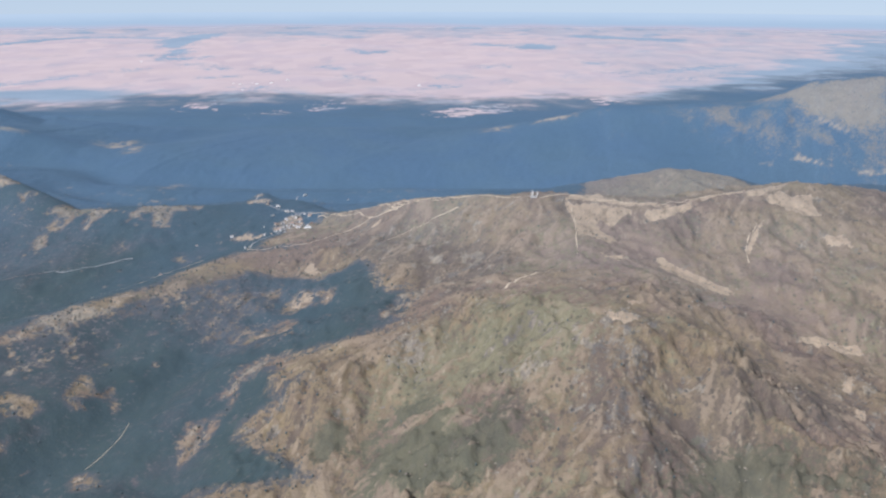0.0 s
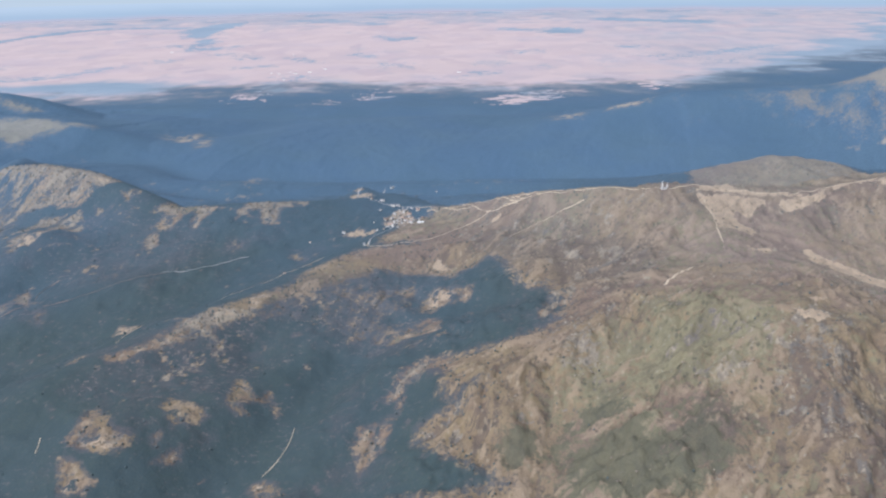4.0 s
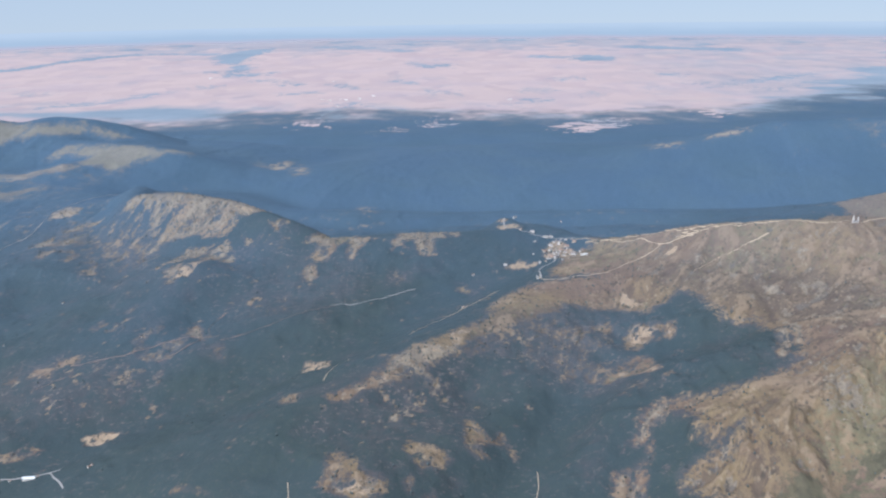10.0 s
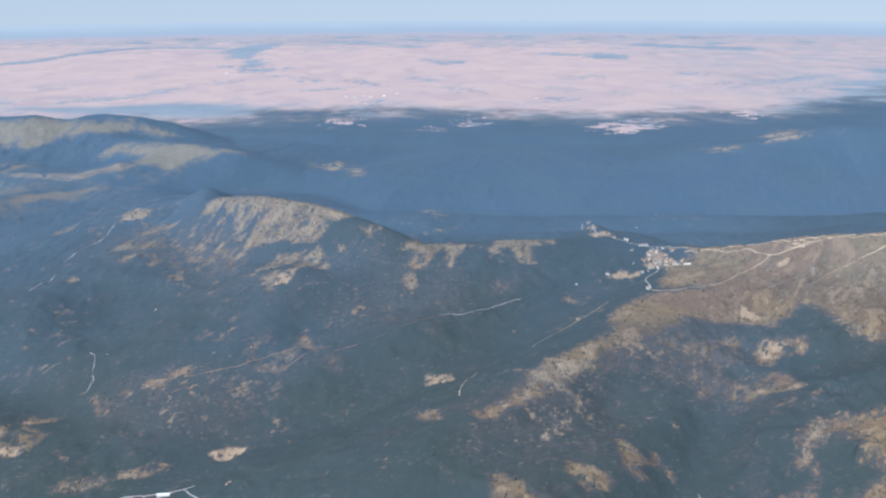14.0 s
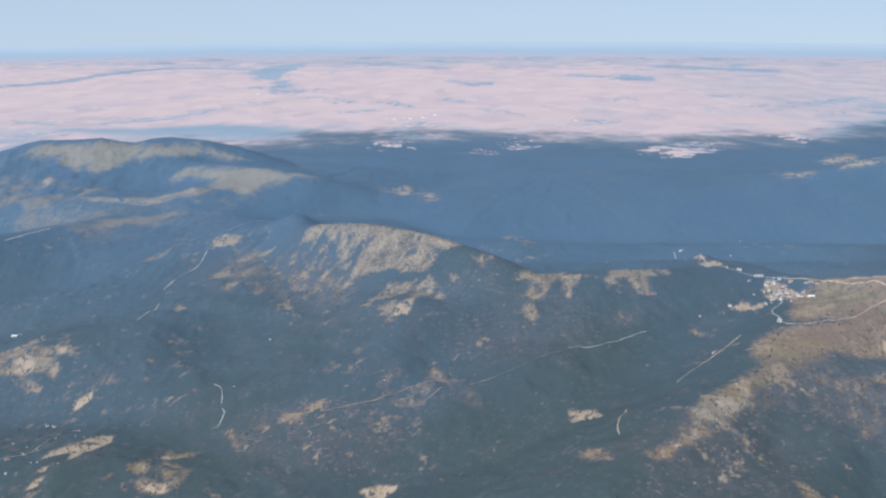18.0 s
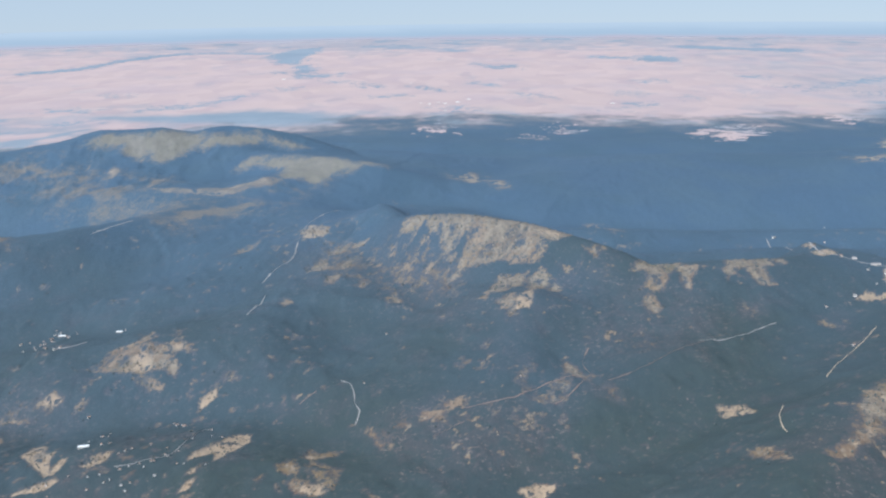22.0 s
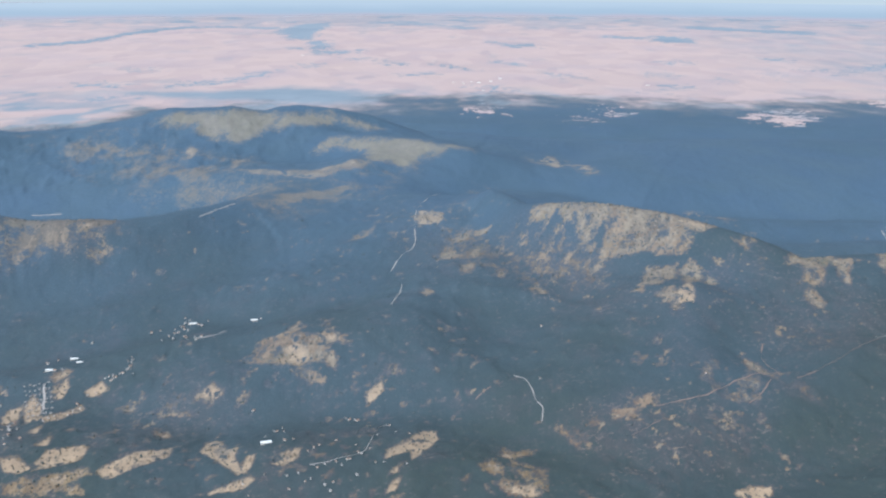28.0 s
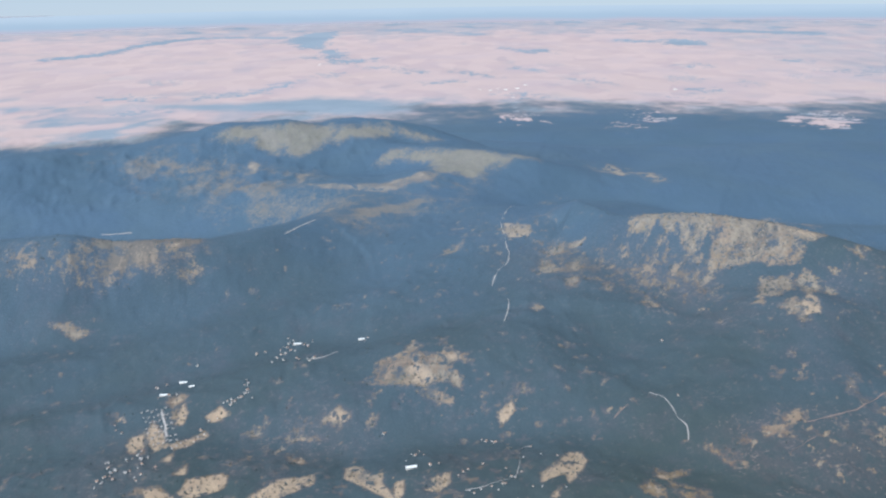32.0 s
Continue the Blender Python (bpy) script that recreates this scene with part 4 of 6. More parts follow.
patch("heather", 3.0, [(14.3, 341.7), (23.0, 338.3), (28.9, 331.9), (25.3, 323.8), (14.2, 321.4), (11.5, 336.2)])
patch("heather", 3.0, [(-20.0, 359.6), (-11.5, 347.0), (-17.2, 323.4), (-23.5, 328.1)])
patch("heather", 3.0, [(7.7, 215.9), (14.5, 219.2), (22.4, 215.6), (23.8, 207.7), (23.3, 202.5), (17.4, 199.2), (9.2, 198.6), (1.7, 205.2)])
patch("heather", 3.0, [(38.5, 202.6), (43.0, 209.9), (44.8, 204.2), (47.3, 198.8), (40.7, 195.5)])
patch("heather", 3.0, [(41.8, 228.8), (48.1, 229.8), (46.8, 220.5), (41.3, 221.5)])
patch("heather", 3.0, [(69.0, 227.1), (78.2, 221.1), (74.7, 209.0), (64.1, 205.2), (59.0, 207.1)])
patch("heather", 3.0, [(60.0, 205.8), (68.2, 208.5), (73.8, 201.9), (78.8, 199.6), (87.0, 199.4), (93.0, 196.8), (99.1, 193.4), (92.6, 184.8), (70.3, 189.0), (59.2, 188.8)])
patch("heather", 3.0, [(97.8, 228.7), (104.3, 224.5), (112.2, 219.9), (120.7, 218.7), (114.0, 213.4), (102.2, 211.4), (96.1, 215.9)])
patch("soil", 0.8, [(116.1, 275.6), (125.3, 275.9), (136.4, 270.6), (136.0, 264.8), (130.9, 266.3), (121.3, 266.2), (112.9, 262.2)])
patch("soil", 0.8, [(119.9, 244.5), (123.8, 247.9), (119.7, 237.2), (116.8, 236.2)])
patch("soil", 0.8, [(117.0, 229.5), (118.8, 227.3), (116.9, 222.5), (114.8, 223.0)])
patch("turf", 1.8, [(81.3, 205.0), (91.7, 204.4), (99.8, 202.5), (118.5, 214.1), (116.3, 209.8), (97.5, 197.5), (89.6, 199.4)])
patch("grey", 4.0, [(231.3, 692.8), (240.5, 685.9), (264.2, 682.3), (279.2, 668.5), (299.2, 667.1), (322.7, 659.3), (309.7, 622.0), (286.5, 629.0), (271.0, 642.0), (259.5, 655.6), (253.6, 663.2), (245.3, 675.3)])
patch("soil", 1.3, [(269.4, 645.3), (280.1, 633.4), (286.6, 626.9), (280.2, 627.5), (269.8, 638.0)])
patch("soil", 1.2, [(243.7, 617.8), (251.4, 621.2), (256.0, 617.3), (261.6, 610.8), (271.1, 606.7), (259.2, 608.9), (249.6, 615.2)])
patch("soil", 1.2, [(278.6, 600.3), (294.7, 600.4), (302.7, 600.6), (301.4, 597.0), (285.5, 596.1)])
patch("pink", 5.3, [(122.4, 705.2), (131.9, 717.6), (132.2, 700.7), (124.2, 696.9)])
patch("pink", 5.0, [(124.8, 665.0), (131.8, 676.6), (132.1, 668.0)])
patch("pink", 5.0, [(216.7, 680.2), (224.5, 672.4), (220.6, 657.5), (214.6, 662.6)])
patch("pink", 4.9, [(225.9, 652.9), (246.1, 648.4), (240.3, 642.0), (226.6, 646.7)])
patch("soil", 1.2, [(220.1, 617.6), (232.6, 617.2), (231.2, 615.2), (222.4, 615.7)])
patch("bare", 1.0, [(-330.1, 309.9), (-326.2, 306.0), (-322.8, 296.8), (-317.8, 295.7), (-322.5, 303.8), (-321.3, 311.4), (-311.3, 303.6), (-310.1, 297.0), (-311.6, 290.7), (-315.1, 289.8), (-320.5, 289.9)])
patch("bare", 1.0, [(-326.0, 314.1), (-323.7, 320.9), (-318.3, 314.5), (-321.3, 311.4)])
patch("bare", 1.0, [(-302.6, 288.9), (-300.3, 290.3), (-295.7, 284.2), (-299.3, 286.3)])
patch("bare", 1.0, [(-305.2, 329.4), (-303.3, 330.4), (-297.5, 319.8), (-298.4, 315.2)])
patch("bare", 1.0, [(-280.0, 332.8), (-276.2, 335.8), (-270.4, 337.7), (-269.4, 332.3), (-276.1, 331.7)])
patch("bare", 1.0, [(-285.7, 330.2), (-284.4, 334.1), (-280.7, 330.7), (-279.9, 325.3), (-283.7, 326.4)])
patch("soil", 0.8, [(-249.7, 290.3), (-251.4, 295.8), (-246.8, 296.0), (-239.0, 297.2), (-240.9, 291.9), (-244.2, 289.0)])
patch("bare", 1.0, [(-279.4, 280.9), (-273.2, 282.6), (-262.9, 286.3), (-265.7, 282.6), (-272.1, 279.2), (-277.7, 279.0)])
patch("bare", 1.0, [(-297.9, 270.5), (-294.4, 276.1), (-288.3, 278.8), (-279.1, 279.3), (-284.3, 273.2), (-287.2, 271.0)])
patch("soil", 0.8, [(-180.3, 330.1), (-175.2, 328.5), (-170.2, 328.2), (-169.8, 317.5), (-176.1, 320.2), (-180.0, 319.8)])
patch("bare", 1.0, [(-179.6, 279.6), (-177.3, 285.0), (-172.3, 282.0), (-173.3, 274.4)])
patch("bare", 1.0, [(-164.3, 273.7), (-155.8, 279.3), (-150.3, 283.2), (-145.4, 290.9), (-143.8, 299.1), (-139.1, 305.9), (-130.7, 312.5), (-121.2, 323.6), (-114.2, 330.3), (-115.0, 325.5), (-120.1, 316.2), (-119.9, 308.8), (-128.3, 299.8), (-132.6, 295.9), (-138.3, 295.6), (-143.4, 288.1), (-145.5, 283.9), (-156.2, 272.5), (-161.4, 270.8)])
patch("rock", 1.0, [(-189.6, 410.6), (-186.7, 416.6), (-180.3, 422.4), (-169.8, 426.3), (-159.2, 426.3), (-165.6, 422.5), (-168.3, 408.7), (-171.4, 409.8), (-171.4, 420.3), (-175.0, 420.0), (-180.1, 410.4), (-183.9, 408.5)])
patch("rock", 1.0, [(-192.9, 400.0), (-190.1, 405.4), (-185.6, 399.9), (-186.9, 393.3), (-191.1, 394.2)])
patch("rock", 1.1, [(-154.8, 422.9), (-148.6, 426.4), (-147.1, 418.9), (-151.6, 418.9)])
patch("rock", 1.0, [(-143.7, 423.8), (-139.3, 426.9), (-133.3, 435.1), (-130.8, 411.4), (-135.4, 409.3), (-140.3, 415.2)])
patch("bare", 1.0, [(-231.5, 350.5), (-230.9, 363.3), (-226.8, 357.5), (-222.4, 347.0), (-227.1, 346.1)])
patch("pink", 3.0, [(-215.1, 372.5), (-209.4, 379.7), (-207.5, 377.2), (-211.9, 369.3)])
patch("pink", 3.0, [(-196.2, 372.8), (-194.0, 382.4), (-191.5, 371.7), (-198.7, 361.7)])
patch("pink", 3.0, [(-179.4, 358.1), (-175.6, 362.7), (-176.2, 353.6)])
patch("pink", 3.0, [(-150.4, 399.0), (-143.4, 394.1), (-145.2, 389.9), (-149.2, 392.4)])
patch("rock", 1.0, [(-123.1, 386.1), (-117.1, 391.0), (-114.2, 382.4), (-118.7, 384.0)])
patch("bare", 1.0, [(-60.8, 325.3), (-57.0, 330.3), (-51.0, 330.1), (-41.5, 327.1), (-43.9, 323.4), (-51.4, 321.5), (-56.5, 315.0), (-60.5, 315.4)])
patch("bare", 1.0, [(-73.5, 299.1), (-67.0, 307.2), (-59.4, 312.8), (-55.9, 310.4), (-60.1, 301.5), (-66.6, 298.7), (-73.5, 295.4)])
patch("soil", 0.8, [(-100.8, 404.9), (-93.0, 410.6), (-84.0, 408.5), (-86.7, 402.6), (-92.2, 400.9)])
patch("turf", 1.8, [(-72.9, 409.9), (-61.8, 418.7), (-46.6, 405.9), (-37.7, 394.0), (-50.3, 384.8), (-66.3, 378.2), (-77.8, 378.7), (-82.4, 386.5), (-76.3, 395.3)])
patch("soil", 0.8, [(-82.5, 414.5), (-77.4, 431.8), (-73.8, 435.2), (-69.1, 423.7), (-63.4, 410.4), (-71.3, 405.8), (-78.1, 409.1)])
patch("rock", 1.0, [(-71.7, 330.4), (-66.9, 334.7), (-63.3, 331.2), (-66.0, 327.2)])
patch("rock", 1.0, [(-92.2, 319.4), (-89.0, 321.4), (-86.9, 319.8), (-90.8, 317.0)])
patch("rock", 1.0, [(-80.8, 325.1), (-78.1, 326.2), (-77.0, 319.3), (-79.3, 319.6)])
patch("rock", 1.0, [(-78.4, 314.0), (-75.3, 315.8), (-78.1, 304.8), (-79.6, 306.2)])
patch("soil", 0.8, [(-33.2, 388.4), (-28.8, 386.8), (-29.5, 382.0), (-32.8, 384.8)])
patch("bare", 1.0, [(-74.7, 255.5), (-67.1, 260.5), (-64.1, 258.8), (-67.0, 255.4), (-70.0, 256.6)])
patch("bare", 1.0, [(-68.4, 252.8), (-64.4, 256.7), (-65.2, 252.0)])
patch("bare", 1.0, [(-74.5, 246.2), (-69.6, 250.5), (-65.5, 250.4), (-67.7, 246.7), (-70.4, 245.8)])
patch("pink", 3.7, [(-623.8, 496.1), (-606.8, 496.5), (-587.0, 498.5), (-573.3, 499.9), (-531.6, 508.7), (-517.1, 510.8), (-529.8, 501.5), (-531.2, 494.4), (-534.6, 483.0), (-562.9, 482.8), (-574.8, 475.1), (-588.4, 475.0), (-617.0, 477.8)])
patch("bare", 1.2, [(-527.4, 486.7), (-523.3, 490.9), (-511.1, 490.8), (-521.3, 487.5), (-524.9, 484.1)])
patch("bare", 1.2, [(-607.4, 481.5), (-603.0, 486.1), (-598.4, 484.2), (-601.5, 481.0)])
patch("bare", 1.2, [(-578.8, 475.2), (-577.7, 481.5), (-574.7, 480.2), (-574.8, 475.3)])
patch("bare", 1.2, [(-546.8, 499.4), (-539.8, 506.3), (-531.5, 503.5), (-532.5, 497.8), (-540.4, 496.9)])
patch("bare", 1.1, [(-589.1, 459.9), (-579.2, 460.8), (-572.3, 457.6), (-565.0, 456.8), (-573.2, 450.4), (-579.9, 454.0)])
patch("soil", 0.8, [(-527.8, 376.1), (-525.1, 379.9), (-521.7, 374.5)])
patch("soil", 0.8, [(-518.3, 358.0), (-517.2, 366.0), (-512.4, 366.2), (-508.9, 355.3), (-513.2, 350.9)])
patch("soil", 0.8, [(-511.4, 367.2), (-507.0, 369.1), (-497.8, 351.2), (-502.2, 346.9), (-509.7, 358.3)])
patch("soil", 0.8, [(-502.5, 371.5), (-502.0, 384.4), (-497.7, 378.4), (-498.8, 368.8)])
patch("soil", 0.8, [(-496.4, 350.8), (-492.6, 361.2), (-489.0, 365.9), (-489.0, 360.6), (-494.0, 351.1)])
patch("soil", 0.8, [(-490.9, 375.1), (-485.9, 380.4), (-482.6, 375.9), (-488.5, 371.4)])
patch("soil", 0.8, [(-498.5, 337.1), (-494.0, 345.4), (-493.7, 336.9)])
patch("soil", 0.8, [(-490.4, 327.4), (-485.8, 334.8), (-485.8, 326.9)])
patch("soil", 0.8, [(-486.0, 315.0), (-483.4, 324.4), (-472.4, 328.4), (-470.2, 323.9), (-474.8, 317.3), (-479.8, 314.4)])
patch("soil", 0.8, [(-458.9, 312.9), (-452.3, 320.3), (-440.7, 328.3), (-440.1, 318.0), (-448.9, 311.5)])
patch("bare", 1.0, [(-504.2, 315.6), (-501.3, 319.4), (-492.6, 319.4), (-487.1, 315.0)])
patch("bare", 1.0, [(-473.2, 362.4), (-468.2, 365.2), (-463.1, 361.4), (-467.1, 359.0)])
patch("bare", 1.0, [(-455.9, 357.0), (-449.6, 358.4), (-448.2, 356.1), (-453.5, 355.2)])
patch("bare", 1.0, [(-450.8, 339.2), (-448.9, 346.0), (-445.3, 339.0), (-448.2, 335.9)])
patch("rock", 1.0, [(-297, 484), (-292, 479), (-270, 467), (-243, 455), (-225, 443), (-216, 448), (-222, 456), (-240, 471), (-268, 484), (-290, 495)])
patch("rock", 1.0, [(-152, 424), (-148, 423), (-120, 431), (-119, 441), (-148, 437)])
patch("rock", 1.0, [(-194, 421), (-170, 423), (-169, 432), (-186, 434)])
patch("soil", 0.8, [(-383.2, 285.4), (-373.8, 288.4), (-370.7, 288.2), (-379.0, 284.5)])
patch("bare", 1.0, [(-370.8, 282.6), (-362.3, 288.3), (-356.2, 290.9), (-358.1, 287.3), (-366.4, 283.3)])
patch("pink", 2.0, [(-224.6, 343.8), (-212.2, 340.6), (-211.0, 329.5), (-218.8, 334.3)])
patch("bare", 1.0, [(-204.2, 240.3), (-205.0, 245.3), (-198.9, 239.9), (-191.6, 236.7), (-191.0, 235.3)])
patch("bare", 1.0, [(-181.0, 281.6), (-180.8, 289.7), (-174.6, 285.7), (-173.8, 275.4)])
patch("soil", 0.8, [(-102.0, 466.9), (-97.5, 466.4), (-95.8, 464.1), (-99.8, 458.7)])
patch("soil", 0.8, [(-101.9, 455.7), (-91.9, 456.7), (-91.6, 446.7), (-100.1, 445.4)])
track("pass_road", 0.45, [(-91.4, 546.5), (-97.9, 458.1), (-90.8, 446.6), (-79.1, 438.6), (-65.2, 434.9)])
track("ridge_track", 0.4, [(-67.4, 433.7), (-54.5, 422.7), (-46.6, 408.7), (-41.0, 405.5), (-38.6, 403.0), (-35.2, 394.7), (-31.0, 392.9), (-25.3, 390.9), (-20.9, 390.3), (-13.3, 386.4), (-1.1, 385.2)])
track("lower_track", 0.28, [(-86.6, 384.0), (-84.6, 375.6), (-61.1, 375.1), (-47.4, 385.3), (-32.4, 393.7)])
track("resort_road", 0.5, [(-86.2, 380.6), (-85.4, 396.1), (-79.3, 403.7), (-75.7, 412.0), (-74.5, 428.1), (-70.9, 436.8)])
track("forest_road_a", 0.36, [(-221.0, 347.1), (-223.0, 358.7), (-219.5, 370.4)])
track("forest_road_b", 0.36, [(-269.6, 331.5), (-250.9, 335.1), (-231.2, 346.9), (-224.1, 345.8), (-231.7, 335.4), (-236.9, 331.2)])
track("forest_road_c", 0.36, [(-215.7, 344.1), (-197.5, 354.1), (-173.0, 371.0)])
track("forest_road_d", 0.2, [(-175.5, 371.6), (-163.5, 372.9), (-155.0, 376.4), (-140.3, 385.2)])
track("forest_road_e", 0.36, [(-280.1, 318.0), (-269.6, 323.5)])
track("forest_road_f", 0.2, [(-317.9, 360.2), (-314.6, 357.3), (-312.0, 350.4), (-311.1, 344.6), (-308.9, 340.2), (-309.3, 333.5)])
track("forest_road_g", 0.36, [(-332.4, 349.2), (-326.5, 354.3)])
track("village_road_a", 0.2, [(-388.7, 306.0), (-374.1, 311.4), (-370.4, 319.9), (-367.6, 336.4), (-364.1, 339.5)])
track("saddle_road", 0.4, [(-371.5, 464.8), (-367.5, 480.5), (-361.2, 493.3), (-361.4, 520.5), (-361.4, 548.7), (-353.7, 591.9), (-349.2, 612.9)])
track("saddle_road_b", 0.4, [(-368.3, 418.5), (-365.3, 436.4), (-365.7, 445.6)])
track("ridge_road_a", 0.7, [(-617.5, 610.9), (-597.5, 611.9)])
track("ridge_road_b", 0.8, [(-482.8, 527.1), (-476.4, 541.1), (-469.5, 556.3)])
track("village_road_b", 0.7, [(-452.4, 405.8), (-446.5, 407.6), (-441.9, 414.1)])
track("town_road", 0.9, [(-509.3, 379.2), (-506.1, 371.5), (-502.2, 361.8)])
track("highway_a", 0.4, [(-281.8, 267.5), (-274.8, 271.1), (-261.5, 273.3), (-255.3, 274.1), (-251.9, 275.1)])
track("highway_b", 0.45, [(-255.3, 274.1), (-250.3, 267.9), (-244.5, 260.5)])
track("valley_track", 0.28, [(-104.7, 231.8), (-100.8, 238.5), (-98.9, 246.3), (-98.6, 253.1)])
track("spur_track", 0.28, [(-168.3, 230.4), (-169.1, 237.1)])
track("saddle_track", 0.5, [(20.3, 285.1), (30.9, 296.8), (39.7, 304.3)])
track("main_ridge_track", 0.4, [(40.9, 367.3), (52.3, 372.3), (66.4, 369.6), (88.5, 371.0), (109.6, 377.4), (132.9, 382.0)])
track("run_track", 0.35, [(53.8, 361.9), (52.8, 343.5), (50.6, 320.5)])
track("coomb_track", 0.4, [(129.3, 354.4), (121.4, 341.6), (117.0, 325.0)])
track("meadow_track", 0.28, [(-140.3, 332.6), (-130.3, 345.9), (-118.1, 358.1), (-105.4, 373.5)])
track("meadow_track_b", 0.28, [(-167.9, 293.7), (-166.8, 302.9), (-161.2, 315.4)])
track("zigzag_track", 0.3, [(-25.8, 392.8), (-20.3, 388.8), (-23.9, 393.9), (-17.4, 389.4)])
track("old_run_track", 0.5, [(-26.3, 363.4), (-14.5, 371.6), (-3.8, 371.5), (7.1, 374.3)])
track("crest_track", 0.5, [(-61.2, 424.3), (-44.4, 412.7), (-26.2, 398.3), (-16.3, 391.2), (-9.2, 385.7), (5.2, 381.7), (15.8, 378.8), (22.4, 374.7), (27.8, 370.8), (36.6, 367.6)])

HOUSE_AT = [(-483.2, 381.7), (-481.7, 382.3), (-480.0, 380.9), (-479.2, 382.8), (-477.6, 382.9), (-476.7, 385.5), (-476.1, 387.3), (-476.8, 393.0), (-478.4, 391.7), (-490.4, 361.0), (-490.1, 365.1), (-488.3, 363.3), (-490.4, 357.0), (-495.8, 351.7), (-496.5, 348.9), (-495.0, 354.7), (-492.1, 351.7), (-488.6, 372.0), (-485.5, 373.3), (-517.7, 339.3), (-515.1, 334.8), (-513.0, 331.0), (-510.4, 326.0), (-511.8, 332.8), (-513.7, 327.1), (-513.3, 323.4), (-515.3, 324.5), (-510.6, 340.7), (-508.9, 341.8), (-508.1, 345.5), (-507.8, 349.1), (-505.3, 340.6), (-503.2, 335.6), (-503.3, 342.1), (-497.6, 332.5), (-507.4, 330.1), (-506.3, 331.5), (-503.2, 327.0), (-501.2, 328.3), (-522.0, 367.0), (-524.9, 369.0), (-518.9, 404.5), (-516.3, 409.0), (-513.3, 391.1), (-509.5, 390.5), (-506.6, 423.8), (-480.8, 430.3), (-470.0, 420.7), (-468.5, 424.1), (-466.7, 424.3), (-467.3, 432.1), (-467.0, 436.5), (-464.7, 427.6), (-465.2, 438.6), (-459.3, 431.7), (-457.2, 429.4), (-458.9, 408.4), (-465.6, 413.4), (-477.1, 431.0), (-452.7, 404.5), (-451.0, 406.7)]
FAR_HOUSE_AT = [(-405.8, 338.6), (-380.0, 346.6), (-376.8, 345.1), (-382.1, 324.2), (-389.0, 317.7), (-394.7, 317.0), (-397.2, 324.6), (-400.1, 324.3), (-402.7, 336.4), (-373.2, 313.2), (-376.4, 308.0), (-418.0, 355.5), (-464.9, 435.6), (-466.8, 432.9), (-466.2, 424.6), (-470.1, 430.6), (-469.4, 419.6), (-480.9, 429.2), (-457.6, 406.7), (-431.0, 427.7), (-429.5, 429.2), (-263.6, 273.1), (-258.5, 273.1), (-267.1, 271.6), (-270.6, 271.4), (-239.9, 269.8), (-239.3, 270.8), (-308.1, 355.0), (-248.1, 347.1), (-303.2, 401.4), (-114.9, 398.8), (-119.8, 359.2), (-59.1, 541.6), (-32.1, 609.4)]
HAMLET_AT = [(-387.4, 319.7), (-387.3, 305.8), (-385.8, 304.2), (-383.6, 306.3), (-380.0, 306.9), (-377.9, 305.1), (-375.4, 307.9), (-372.0, 312.2), (-369.6, 316.6), (-367.9, 327.3), (-381.5, 348.1), (-377.9, 346.1), (-374.6, 319.1), (-372.3, 299.3), (-379.7, 296.7), (-382.2, 295.5), (-388.8, 297.3), (-387.2, 298.4), (-404.6, 342.9), (-407.1, 339.7), (-364.3, 338.9), (-363.9, 304.7), (-366.8, 305.9), (-361.6, 329.8), (-356.4, 325.5), (-356.4, 303.8), (-376.4, 345.9), (-395.1, 299.9), (-393.6, 294.8), (-391.6, 301.2), (-390.7, 315.6), (-409.5, 299.6), (-403.0, 302.6), (-408.9, 333.3), (-406.4, 293.6), (-380.2, 293.3)]
CHALET_AT = [(-76.2, 438.0), (-78.6, 411.3), (-76.5, 409.2), (-76.8, 414.7), (-73.2, 419.4), (-87.9, 379.3), (-84.4, 406.2), (-81.0, 418.5), (-77.4, 426.9), (-69.3, 433.6), (-66.1, 428.2), (-68.7, 409.4), (-65.1, 414.8), (-70.5, 412.5), (-78.9, 436.8), (-100.0, 406.4), (-90.3, 446.2), (-84.7, 444.8), (-78.2, 420.6), (-70.1, 424.2), (-72.4, 430.4), (-75.3, 432.0), (-71.0, 417.9), (-86.7, 547.1)]
HALL_AT = [(-509.2, 409.3), (-502.6, 399.6), (-512.1, 391.0), (-462.8, 435.0), (-432.6, 429.6), (-406.7, 324.1), (-260.9, 272.1), (-64.2, 408.3)]
FAR_HALL_AT = [(-294.4, 1320.3), (-308.5, 1456.9), (-296.7, 1436.4), (-277.4, 1460.4), (-320.9, 1423.9), (-335.7, 1441.4), (-259.4, 1511.3), (-651.3, 1958.5), (-374.2, 1870.2), (-37.7, 1428.4)]
STATION_AT = [(38.2, 366.9)]
TERRACE_AT = [(-517.6, 379.1), (-515.7, 375.5), (-514.0, 372.9), (-512.8, 368.9), (-511.1, 366.4), (-508.4, 362.0), (-506.4, 357.2), (-515.6, 380.1), (-513.5, 375.3), (-512.0, 372.3), (-510.6, 370.3), (-508.7, 366.3), (-507.6, 363.4), (-504.6, 357.5), (-513.3, 379.3), (-511.6, 375.7), (-510.3, 372.6), (-508.7, 369.5), (-507.0, 367.3), (-505.9, 363.4), (-502.8, 357.8), (-511.8, 380.4), (-510.2, 376.8), (-508.6, 373.3), (-506.8, 369.8), (-505.0, 366.3), (-503.0, 362.1), (-501.5, 358.9), (-509.5, 379.9), (-507.8, 376.8), (-506.6, 374.1), (-504.9, 370.6), (-504.0, 368.1), (-501.2, 362.5), (-499.7, 357.5), (-508.4, 381.5), (-506.5, 377.0), (-504.7, 374.8), (-503.5, 371.7), (-501.7, 368.0), (-499.4, 362.8), (-497.2, 356.8)]

